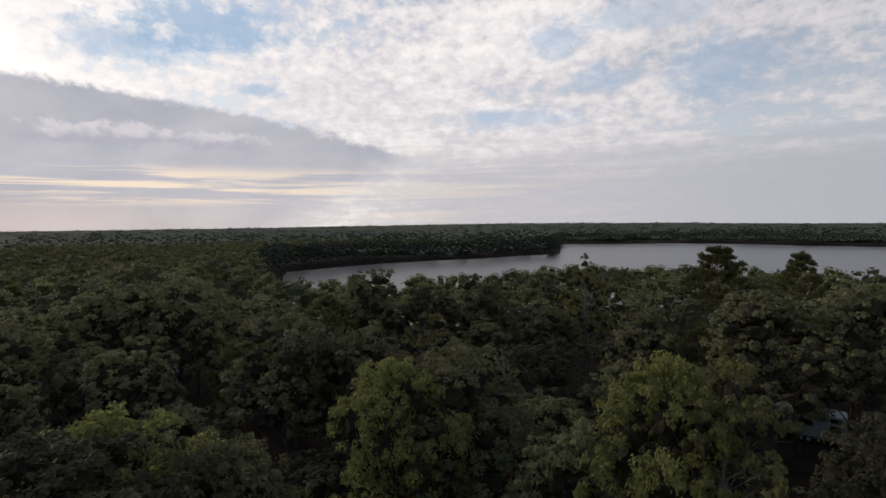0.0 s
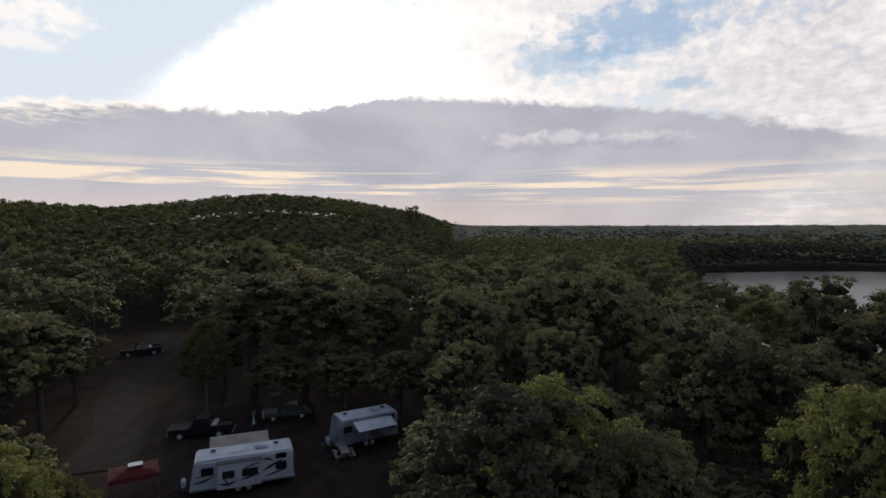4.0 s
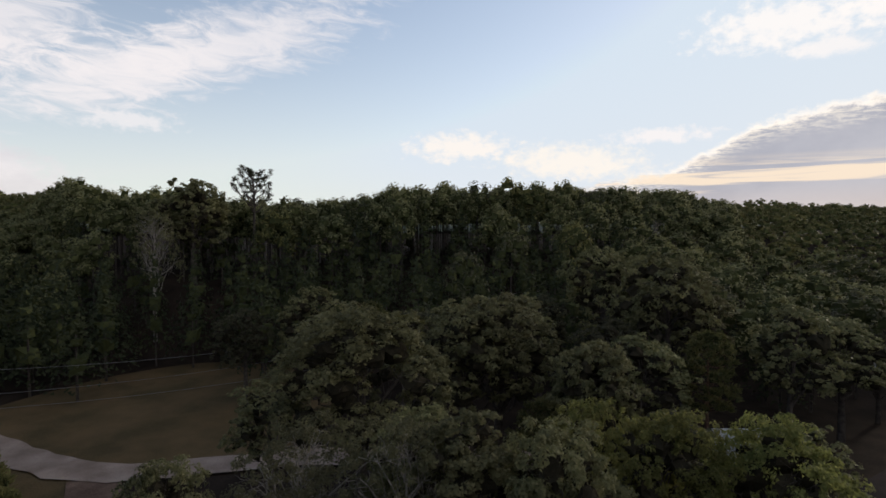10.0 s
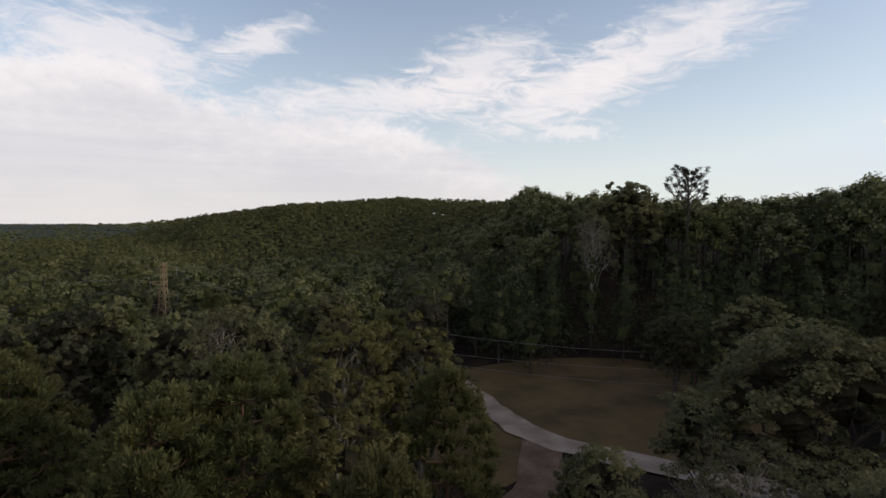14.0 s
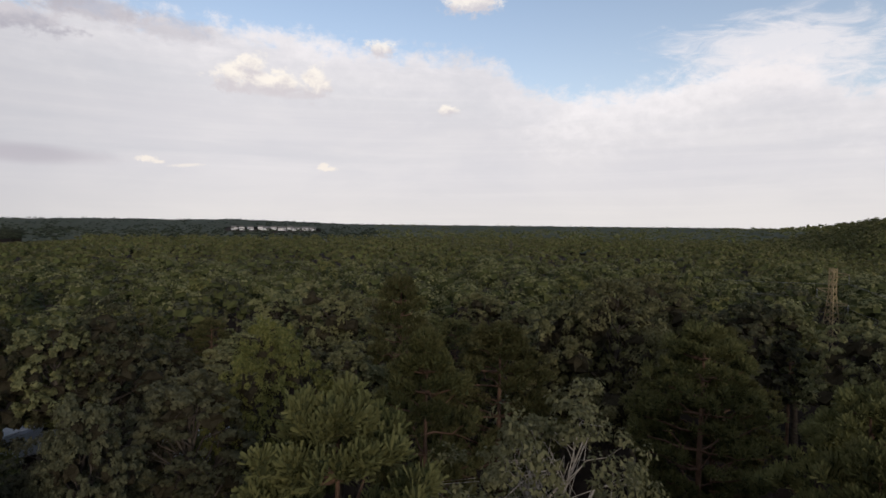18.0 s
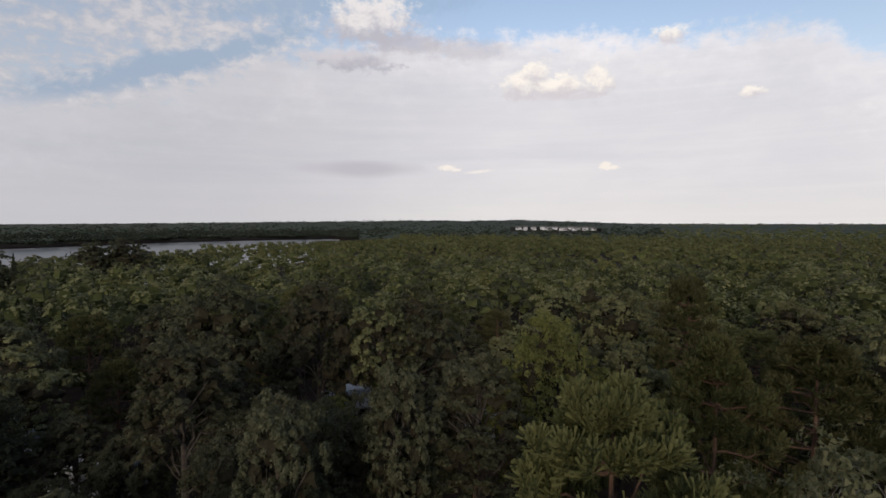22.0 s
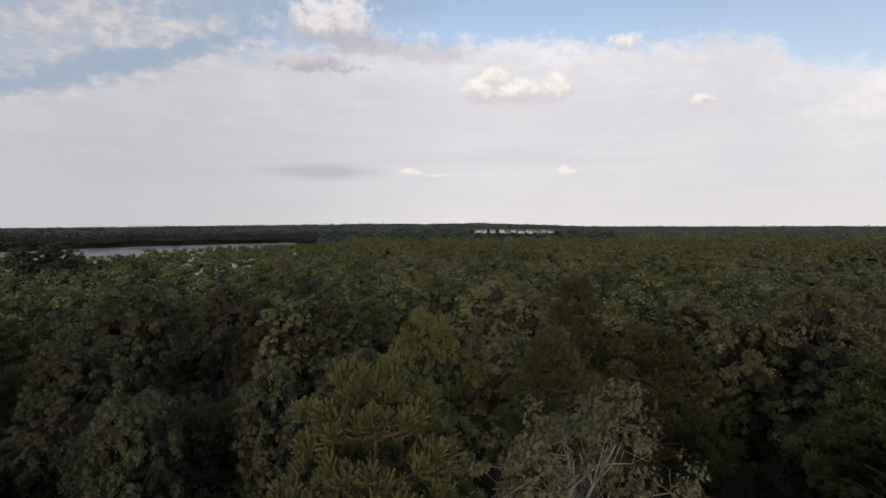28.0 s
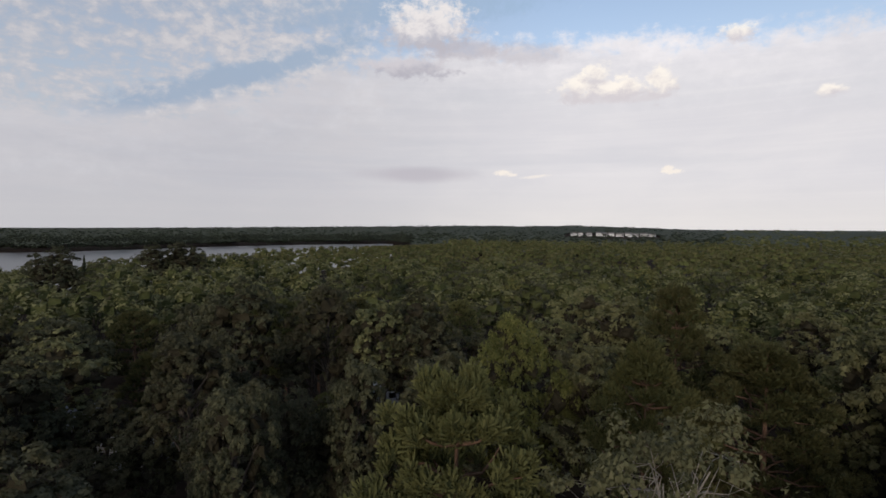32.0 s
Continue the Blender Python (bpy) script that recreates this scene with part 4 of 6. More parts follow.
NEAR = 0.086
KINDS = {
    "oak": [tree_kind("oak_tree", broadleaf(11 + i, 13.0, 3.9, 21000, NEAR, 34 + 3 * i), LEAF_OAK, BARK) for i in range(4)],
    "slim": [tree_kind("oak_tree", broadleaf(411 + i, 13.0, 2.4, 15000, NEAR, 26 + 3 * i, 0.5, per_lobe=13), LEAF_OAK if i < 2 else LEAF_SHADE_TONE, BARK) for i in range(4)],
    "slim1": [tree_kind("oak_tree", broadleaf(421 + i, 13.0, 2.4, 6000, 0.132, 24 + 3 * i, 0.5, core=1, sprigs=1, per_lobe=8), LEAF_OAK if i < 2 else LEAF_SHADE_TONE, BARK, 5) for i in range(3)],
    "black": [tree_kind("dark_toned_oak_tree", broadleaf(311 + i, 13.0, 3.9, 19000, NEAR, 34 + 3 * i), LEAF_SHADE_TONE, BARK) for i in range(2)],
    "black1": [tree_kind("dark_toned_oak_tree", broadleaf(321 + i, 13.0, 3.9, 8000, 0.132, 32, core=1, sprigs=1, per_lobe=9), LEAF_SHADE_TONE, BARK, 5) for i in range(2)],
    "black2": [tree_kind("dark_toned_oak_tree", broadleaf(331 + i, 13.0, 3.8, 4000, 0.165, 24 + 2 * i, core=1, sprigs=0, per_lobe=8), LEAF_SHADE_TONE, BARK, 4) for i in range(3)],
    "maple": [tree_kind("maple_tree", broadleaf(21 + i, 13.0, 3.9, 21000, NEAR, 32 + 3 * i), LEAF_MAPLE, BARK) for i in range(2)],
    "maple1": [tree_kind("maple_tree", broadleaf(25, 13.0, 3.9, 8000, 0.132, 32, core=1, sprigs=1, per_lobe=9), LEAF_MAPLE, BARK, 5)],
    "aspen": [tree_kind("aspen_tree", broadleaf(31 + i, 13.0, 2.6, 18000, NEAR * 0.92, 36, 0.72), LEAF_ASPEN, BARK_BIRCH) for i in range(2)],
    "pine": [tree_kind("red_pine", redpine(51 + i, 13.0, 2.6, 34000, 0.105, 0.62, 11, 12, 1), LEAF_PINE, BARK_PINE) for i in range(3)],
    "dead": [tree_kind("half_dead_oak", broadleaf(71 + i, 13.0, 3.9, 24000, 0.066, 34, 0.6, 0.36), LEAF_THIN, BARK_DEAD) for i in range(2)],
    "white": [tree_kind("white_pine", broom_pine(61, 16.0, 3000, 0.18), LEAF_DARK, BARK, 10)],
    "ridge": [tree_kind("oak_tree", broadleaf(91 + i, 13.0, 3.4, 3600, 0.20, 26, 0.55, core=1, sprigs=0, per_lobe=8), LEAF_OAK, BARK, 4) for i in range(2)],
    "spruce": [tree_kind("spruce", spruce(65, 13.0, 3.6, 6500, 0.2), LEAF_DARK, BARK)],
    # lighter meshes for trees farther off
    "oak1": [tree_kind("oak_tree", broadleaf(81 + i, 13.0, 3.9, 8000, 0.132, 32 + 3 * i, core=1, sprigs=1, per_lobe=9), LEAF_OAK, BARK, 5) for i in range(3)],
    "aspen1": [tree_kind("aspen_tree", broadleaf(85, 13.0, 2.6, 6500, 0.12, 30, 0.72, core=1, sprigs=1, per_lobe=8), LEAF_ASPEN, BARK_BIRCH, 5)],
    "pine1": [tree_kind("red_pine", redpine(87 + i, 13.0, 2.5, 14000, 0.13, 0.60, 10, 8, 1), LEAF_PINE, BARK_PINE, 5) for i in range(2)],
    "dead1": [tree_kind("half_dead_oak", broadleaf(89, 13.0, 3.9, 7000, 0.115, 28, 0.6, 0.5, core=1), LEAF_THIN, BARK_DEAD)],
    "oak2": [tree_kind("oak_tree", broadleaf(111 + i, 13.0, 3.8, 4000, 0.165, 24 + 2 * i, core=1, sprigs=0, per_lobe=8), LEAF_OAK, BARK, 4) for i in range(4)],
    "pine2": [tree_kind("red_pine", redpine(151 + i, 13.0, 2.5, 6500, 0.17, 0.58, 9, 5, 1), LEAF_PINE, BARK_PINE, 3) for i in range(2)],
    "aspen2": [tree_kind("aspen_tree", broadleaf(131 + i, 13.0, 2.7, 3600, 0.15, 24, 0.70, core=1, sprigs=0, per_lobe=8), LEAF_ASPEN, BARK_BIRCH, 4) for i in range(2)],
}
LABELS = {"slim": "slender young oak in dark-green leaf", "black": "oak with leaf colour darkened for shade and variety", "black2": "oak with leaf colour darkened for shade and variety", "maple": "young maple in fresh light-green leaf", "oak": "broad oak in full dark-green leaf", "aspen": "slender aspen in light yellow-green leaf", "pine": "red pine with tufted needles and reddish limbs",
          "dead": "thin-leaved oak with bare bleached limbs", "white": "tall white pine with flat layered boughs standing above the ridge", "spruce": "dark pointed spruce by the lake shore", "ridge": "tall oak on the ridge against the sky",
          "oak2": "broad oak in full dark-green leaf", "pine2": "red pine with tufted needles and reddish limbs", "aspen2": "slender aspen in light yellow-green leaf"}
TREES = []                            # x, y, crown radius
rng_t = random.Random(5)

# azimuth, distance, height of the top above the ground level, kind, width factor
PLACED = [
    (189.3, 150.0, 15.9, 'spruce', 0.9),
    (192.4, 160.0, 14.4, 'spruce', 0.7),
    (198.0, 120.0, 14.8, 'spruce', 0.7),
    (195.2, 37.0, 9.5, 'oak', 0.8),
    (191.0, 34.0, 9.0, 'oak', 0.8),
    (197.6, 31.0, 8.6, 'oak', 0.8),
    (151.5, 11.7, 17.0, 'pine', 0.92),
    (151.7, 27.1, 15.4, 'maple', 0.62),
    (136.9, 22.6, 15.8, 'pine', 0.8),
    (137.4, 39.7, 16.4, 'pine', 0.9),
    (128.2, 28.5, 15.0, 'pine', 1.1),
    (129.0, 11.7, 16.3, 'dead', 0.8),
    (180.1, 17.9, 14.8, 'oak', 0.22),
    (167.6, 22.5, 14.5, 'oak', 0.36),
    (186.9, 30.0, 14.7, 'oak', 0.61),
    (167.5, 39.5, 14.8, 'oak', 0.60),
    (144.4, 31.6, 13.5, 'oak', 0.62),
    (142.8, 28.6, 14.1, 'oak', 0.67),
    (106.3, 31.4, 15.0, 'pine', 0.92),
    (97.4, 15.1, 15.1, 'pine', 0.69),
    (76.2, 12.0, 15.7, 'pine', 0.46),
    (100.6, 44.2, 14.9, 'oak', 0.60),
    (90.3, 35.9, 15.5, 'dead', 0.49),
    (-77.2, 37.8, 14.3, 'oak', 1.1),
    (-83.3, 35.9, 13.7, 'oak', 0.9),
    (-94.5, 27.1, 14.1, 'oak', 1.05),
    (-88.8, 25.0, 14.0, 'maple', 0.75),
    (-117.3, 21.5, 15.4, 'maple', 0.7),
    (-121.7, 20.6, 15.4, 'aspen', 0.8),
    (-72.4, 19.7, 12.8, 'oak', 0.8),
    (-108.5, 21.4, 12.3, 'oak', 0.8),
    (-63.2, 44.5, 12.1, 'oak', 1.0),
    (-119.8, 76.6, 17.3, 'pine', 1.3),
    (-126.2, 86.7, 16.2, 'pine', 1.0),
    (-108.0, 64.4, 16.5, 'aspen', 0.9),
    (-124.5, 44.7, 15.5, 'oak', 1.1),
    (-132.1, 46.8, 16.3, 'oak', 1.0),
    (-84.7, 61.9, 15.4, 'oak', 1.0),
    (-97.3, 60.2, 14.7, 'oak', 0.9),
    (224.0, 28.8, 12.8, 'oak', 0.9),
    (-57.1, 16.7, 14.9, 'oak', 0.72),
    (-35.2, 61.5, 15.2, 'oak', 1.7),
    (-66.5, 55.8, 16.0, 'oak', 1.2),
    (-63.3, 16.8, 13.0, 'oak', 0.6),
    (-29.9, 89.5, 18.2, 'oak', 1.2),
    (-51.6, 51.7, 13.8, 'oak', 1.1),
    (-7.4, 24.0, 12.8, 'maple', 0.85),
    (2.2, 23.0, 13.0, 'maple', 0.8),
    (-13.4, 26.0, 9.6, 'maple', 0.5),
    (12.4, 19.0, 13.4, 'oak', 0.8),
    (-61.9, 21.0, 14.0, 'maple', 0.85),
    (-30.2, 67.0, 14.3, 'oak', 1.5),
    (-42.8, 65.0, 12.5, 'oak', 1.3),
    (-33.3, 57.0, 6.7, 'oak', 1.2),
    (-39.6, 56.0, 6.9, 'oak', 1.2),
    (-45.3, 52.0, 7.6, 'oak', 1.0),
    (-50.7, 53.0, 9.2, 'oak', 1.1),
    (-27.4, 68.0, 5.9, 'oak', 0.9),
    (-15.0, 70.0, 8.4, 'oak', 1.0),
    (201.9, 37.5, 12.3, 'oak', 1.0),
    (207.7, 33.5, 13.1, 'oak', 0.9),
    (183.3, 35.4, 11.8, 'oak', 0.9),
    (-37.1, 72.0, 12.6, 'oak', 1.3),
    (-12.5, 62.0, 11.6, 'oak', 1.3),
    (0.0, 62.0, 15.5, 'oak', 1.2),
    (7.9, 68.0, 17.8, 'oak', 1.2),
    (8.8, 38.0, 12.1, 'oak', 1.0),
    (-61.0, 58.0, 14.9, 'oak', 1.2),
    (-52.7, 60.0, 12.6, 'oak', 1.2),
    (33.6, 33.4, 15.4, 'oak', 1.25),
    (18.8, 44.3, 14.7, 'oak', 1.2),
    (9.0, 38.2, 12.3, 'oak', 0.9),
    (1.5, 57.1, 17.8, 'oak', 1.2),
    (9.4, 24.2, 12.7, 'maple', 0.75),
    (22.0, 20.3, 13.2, 'oak', 0.7),
    (29.4, 20.4, 13.1, 'dead', 0.8),
    (22.5, 42.9, 14.7, 'oak', 1.1),
    (77.2, 33.7, 15.0, 'aspen', 1.1),
    (70.8, 34.7, 14.4, 'aspen', 1.0),
    (88.9, 37.7, 15.2, 'oak', 0.8),
    (68.5, 22.6, 14.6, 'pine', 0.8),
    (79.1, 20.7, 15.0, 'aspen', 0.9),
    (88.9, 20.7, 16.0, 'pine', 0.95),
    (53.7, 22.5, 11.4, 'oak', 0.75),
    (40.5, 22.3, 12.3, 'dead', 0.85),
    (26.6, 23.0, 12.4, 'oak', 0.8),
    (120.5, 34.8, 15.6, 'oak', 0.9),
    (110.0, 49.5, 16.4, 'oak', 1.1),
    (101.9, 41.3, 15.1, 'oak', 0.7),
    (92.7, 38.0, 15.2, 'oak', 0.85),
    (96.4, 19.1, 15.5, 'pine', 0.9),
    (78.4, 29.6, 15.8, 'aspen', 0.9),
    (170.2, 24.5, 12.6, 'oak', 0.8),
    (179.2, 22.2, 13.5, 'oak', 0.8),
    (164.8, 40.7, 15.1, 'oak', 0.9),
    (174.1, 42.4, 15.5, 'oak', 0.9),
    (182.5, 44.1, 15.9, 'oak', 1.0),
    (116.8, 33.8, 16.8, 'oak', 1.0),
    (108.2, 27.1, 15.8, 'pine', 1.0),
    (144.0, 45.6, 15.4, 'oak', 1.0),
    (158.3, 25.9, 14.1, 'oak', 0.7),
    (202.3, 15.5, 14.1, 'oak', 0.7),
    (180.8, 28.1, 11.7, 'oak', 0.8),
    (200.4, 107.6, 16.6, 'oak', 1.2),
    (189.8, 127.8, 16.6, 'oak', 1.3),
    (192.5, 127.7, 16.3, 'oak', 1.0),
    (43.4, 103.5, 30.1, 'white', 1.0),
    (49.0, 99.4, 27.2, 'ridge', 1.5),
    (52.4, 93.5, 23.0, 'dead', 0.7),
    (-46.4, 165.0, 25.8, 'white', 0.8),
]
for a, d, top, kind, wide in PLACED:
    # oaks in the south take the darkened leaf, their shade set by colour
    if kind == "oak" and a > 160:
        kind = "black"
    if kind in ("oak", "black") and wide < 0.74:
        kind, wide = "slim", wide * 3.9 / 2.4
    x, y = -math.sin(radians(a)) * d, math.cos(radians(a)) * d
    z = ground_z(x, y)
    sz = (top - z) / 13.0 if kind != "white" else (top - z) / 16.0
    s = max(wide * min(max(sz, 0.8), 1.15), 0.62 * sz)
    # slender southern oaks take the shade-darkened leaf too
    pick = KINDS[kind][2:] if kind == "slim" and a > 160 and d <= 34 else None
    mesh_kind = kind + "1" if d > 34 and kind + "1" in KINDS else kind
    plant(rng_t.choice(pick or KINDS[mesh_kind]), x, y, s, rng_t.uniform(0, 6.28), LABELS[kind], kind + " trees of the wood", sz)
    TREES.append((x, y, (2.3 if kind in ("slim", "pine", "aspen") else 3.6) * s))

# open ground and sight lines between the crowns: azimuth from, to, distance from, to
OPEN = [(187.5, 198.5, 9, 47), (-48, -43.9, 8, 44), (-44, -15.5, 8, 52), (-25, -17, 50, 96), (45, 56, 8, 81), (56, 68, 8, 73), (-112, -104, 34, 70), (-20, -2, 38, 52), (-50, -43, 42, 52), (30, 60, 40, 60), (92.0, 97.6, 22, 92), (143, 152, 1120, 1260)]


def near_line(x, y, line, r):
    for (x0, y0), (x1, y1) in zip(line, line[1:]):
        dx_, dy_ = x1 - x0, y1 - y0
        f = min(max(((x - x0) * dx_ + (y - y0) * dy_) / (dx_ * dx_ + dy_ * dy_), 0), 1)
        if math.hypot(x - x0 - f * dx_, y - y0 - f * dy_) < r:
            return True
    return False


def is_open(x, y):
    a, d = polar(x, y)
    if d < 9 or any(a0 < a < a1 and d0 < d < d1 for a0, a1, d0, d1 in OPEN):
        return True
    return near_line(x, y, ROAD, 4.2) or near_line(x, y, CAMP_ROAD, 4.5) or in_lake(x, y, 4)


CELL = {}


def free(x, y, r):
    i, j = int(x // 8), int(y // 8)
    for u in (i - 1, i, i + 1):
        for v in (j - 1, j, j + 1):
            for px, py, pr in CELL.get((u, v), ()):
                if (x - px) ** 2 + (y - py) ** 2 < (r + pr) ** 2:
                    return False
    CELL.setdefault((i, j), []).append((x, y, r))
    return True


for x, y, r in TREES:
    CELL.setdefault((int(x // 8), int(y // 8)), []).append((x, y, r * 0.92))
ring = []
k = 0
while len(ring) < 215 and k < 20000:
    k += 1
    d = math.sqrt(rng_t.uniform(9 ** 2, 64 ** 2))
    a = rng_t.uniform(-136, 224)
    x, y = -math.sin(radians(a)) * d, math.cos(radians(a)) * d
    if not is_open(x, y) and free(x, y, 3.05):
        ring.append((x, y, a, d))
for d_lo, d_hi, a_lo, a_hi, want, gap in ((30, 60, 160, 212, 34, 2.4), (14, 58, -134, -72, 26, 2.4)):
    for _ in range(want * 12):
        d, a = math.sqrt(rng_t.uniform(d_lo ** 2, d_hi ** 2)), rng_t.uniform(a_lo, a_hi)
        x, y = -math.sin(radians(a)) * d, math.cos(radians(a)) * d
        if want > 0 and not is_open(x, y) and free(x, y, gap):
            ring.append((x, y, wrapped(a), d))
            want -= 1
for x, y, a, d in ring:
    west = -60 < a < 50
    kind = rng_t.choices(("oak2", "pine2", "aspen2"), (6, 1, 1.5) if west or a < 0 else (4, 4, 1.2))[0]
    # darkened leaf: mostly in the south to paint shade, a random quarter elsewhere
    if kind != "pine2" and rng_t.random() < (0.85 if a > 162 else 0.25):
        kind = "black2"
    h = rng_t.uniform(9.5, 13.4) if d > 40 else rng_t.uniform(6.5, 9.0) if d < 24 else rng_t.uniform(7.5, 10.5)
    s = rng_t.uniform(0.85, 1.1)
    plant(rng_t.choice(KINDS[kind]), x, y, s, rng_t.uniform(0, 6.28), LABELS[kind], kind.rstrip("2") + " trees of the wood", h / 13.0)

# ---- the wood beyond: joined ----
def small_tree(seed, n, h, r, leaf, conifer=False, core=1, lobes=6):
    rng = np.random.default_rng(seed)
    if conifer:
        f = 1 - rng.uniform(0, 1, n) ** 0.6 * 0.86
        a = rng.uniform(0, 6.283, n)
        rr = r * (1.05 - f) * 1.5 * rng.uniform(0.55, 1.05, n)
        at = np.stack([rr * np.cos(a), rr * np.sin(a), f * h], 1)
        out = np.stack([np.cos(a), np.sin(a), np.full(n, 0.8)], 1)
        v, f = leaves(rng, at, out, leaf, leaf * 0.7)
    else:
        # leaf masses over a dome, the highest at h
        q = np.arange(lobes) + 0.5
        z, a = 1 - 1.2 * q / lobes, q * 2.399 + rng.uniform(0, 6)
        flat_r = np.sqrt(np.maximum(0.05, 1 - z * z)) * rng.uniform(0.75, 1.0, lobes)
        s = r * 0.40
        c = np.stack([flat_r * np.cos(a) * (r - s * 0.6), flat_r * np.sin(a) * (r - s * 0.6), h * 0.62 + z * (h * 0.38 - s * 0.75)], 1)
        way = np.stack([flat_r * np.cos(a), flat_r * np.sin(a), z], 1)
        v, f = sprays(rng, c, way, np.full(lobes, s), n, leaf, 0.6, 1.0)
    bits = []
    if conifer:
        bits += [lump(rng, np.array([0, 0, h * q]), np.array([1, 1, 1.0]) * r * (1.12 - q) * 0.6, core, 0.42) for q in (0.36, 0.55, 0.74, 0.9)]
    else:
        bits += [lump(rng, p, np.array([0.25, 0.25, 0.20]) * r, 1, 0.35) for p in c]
    tv, tf = tube([(0, 0, -0.5), (0, 0, h * 0.62)], [0.16, 0.09], 4)
    return v, f, tv, tf, *weld(bits)


def stuff_forest(name, spots, kinds, mat, label, seed, far_mass=None):
    """Many trees joined in one mesh, and their trunks in another under it."""
    rng = np.random.default_rng(seed)
    V, F, TV, TF, IV, IF, o, p, q = [], [], [], [], [], [], 0, 0, 0
    for x, y, h, w in spots:
        v, f, tv, tf, iv, fi = kinds[rng.integers(0, len(kinds))]
        a = rng.uniform(0, 6.283)
        R = np.array([[math.cos(a), -math.sin(a), 0], [math.sin(a), math.cos(a), 0], [0, 0, 1]])
        S = np.array([w, w, h])
        base = np.array([x, y, ground_z(x, y)])
        V.append((v * S) @ R.T + base)
        F.append(f + o)
        o += len(v)
        TV.append((tv * S) @ R.T + base)
        TF.append(tf + p)
        p += len(tv)
        IV.append((iv * S) @ R.T + base)
        IF.append(fi + q)
        q += len(iv)
    ob = tagged(new(name, mesh_of(name, np.concatenate(V), np.concatenate(F), mat)), label, "forest", kind="stuff")
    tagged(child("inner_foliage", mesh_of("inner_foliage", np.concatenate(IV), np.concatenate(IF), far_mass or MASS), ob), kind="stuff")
    if far_mass:
        return ob
    tr = child("trunks", mesh_of("trunks", np.concatenate(TV), np.concatenate(TF), BARK), ob)
    tagged(tr, kind="stuff")
    return ob


def scatter(n, d0, d1, a0, a1, r, tries=8):
    out = []
    for _ in range(n * tries):
        if len(out) >= n:
            break
        d = math.sqrt(rng_t.uniform(d0 * d0, d1 * d1))
        a = rng_t.uniform(a0, a1)
        x, y = -math.sin(radians(a)) * d, math.cos(radians(a)) * d
        if not is_open(x, y) and free(x, y, r):
            out.append((x, y))
    return out


mid = [(x, y, interp(polar(x, y)[0], TREE_TALL, 1) / 13.0 * rng_t.uniform(0.8, 1.06), rng_t.uniform(0.95, 1.3)) for x, y in scatter(1050, 60, 140, -136, 224, 2.8)]
mid += [(x, y, 17 / 13.0 * rng_t.uniform(0.86, 1.02), rng_t.uniform(1.0, 1.35)) for x, y in scatter(420, 79, 136, 0, 66, 1.9)]
mid = [(x, y, h * (1.08 if polar(x, y)[0] > 183 else 0.93 if polar(x, y)[0] < -78 else 1.0), w) for x, y, h, w in mid]


def capped(x, y, h):
    """Height factor of a tree, kept low along the south shore."""
    a, d = polar(x, y)
    if a < 164 or d < 90:
        return h
    return min(h, max(0.45, (20.0 - d * math.tan(radians(interp(a, SHORE_TOP, 1))) - ground_z(x, y)) / 13.0))


mid = [(x, y, capped(x, y, h), w) for x, y, h, w in mid]
rng_t.shuffle(mid)
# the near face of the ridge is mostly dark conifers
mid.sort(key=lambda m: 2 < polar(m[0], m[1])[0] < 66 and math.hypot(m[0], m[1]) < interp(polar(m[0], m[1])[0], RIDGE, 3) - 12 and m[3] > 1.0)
mid_kinds = [small_tree(200 + i, 400, 13.0, 3.6, 0.27, False, 1, 13) for i in range(5)]
pines = [small_tree(220 + i, 330, 12.0, 2.6, 0.27, True, 1) for i in range(2)]
far_crest = scatter(800, 232, 292, -51, 2, 1.15, 12) + scatter(600, 300, 362, 58, 100, 1.3, 12)
crest = [(x, y, 17 / 13.0 * rng_t.uniform(0.86, 1.0), rng_t.uniform(0.95, 1.25)) for x, y in scatter(420, 98, 165, -4, 66, 1.15, 14)]
face = [(x, y, rng_t.uniform(0.75, 1.25), rng_t.uniform(0.8, 1.2)) for x, y in scatter(330, 82, 124, -2, 68, 1.3) + scatter(120, 66, 100, -14, 16, 1.6)]
cut = [len(mid) * k // 100 for k in (0, 52, 64, 80, 100)]
stuff_forest("middle_wood", mid[:cut[1]] + crest, mid_kinds, LEAF_OAK, "dense mixed wood of oak and aspen in summer leaf", 3)
stuff_forest("middle_aspens", mid[cut[1]:cut[2]], mid_kinds, LEAF_ASPEN, "lighter aspens scattered through the wood", 13)
# a random share in the darker leaf, for variety of tone
stuff_forest("middle_black_oaks", mid[cut[2]:cut[3]], mid_kinds, LEAF_SHADE_TONE, "darker-toned oaks scattered through the wood", 14)
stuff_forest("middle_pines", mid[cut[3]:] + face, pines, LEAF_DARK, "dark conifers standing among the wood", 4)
def far_tree(x, y, lo, hi):
    return x, y, interp(polar(x, y)[0], CREST_TALL, 1) / 13.0 * rng_t.uniform(0.85, 1.05), rng_t.uniform(lo, hi)


far = [far_tree(x, y, 0.85, 1.2) for x, y in scatter(2100, 135, 300, -51, 4, 2.0, 5) + scatter(1600, 140, 360, 58, 100, 1.9, 6)]
far += [far_tree(x, y, 1.1, 1.4) for x, y in far_crest]
# low growth under the trees of the crests
far += [(x + 1.6, y - 1.4, rng_t.uniform(0.28, 0.42), rng_t.uniform(1.0, 1.4)) for x, y in far_crest]
far += [far_tree(x, y, 1.1, 1.5) for x, y in scatter(2500, 140, 420, -136, 224, 2.7, 5)]
far = [(x, y, h * (0.95 if polar(x, y)[0] > 183 else 0.9 if polar(x, y)[0] < -78 else 1.0) if math.hypot(x, y) < 300 else h, w) for x, y, h, w in far]
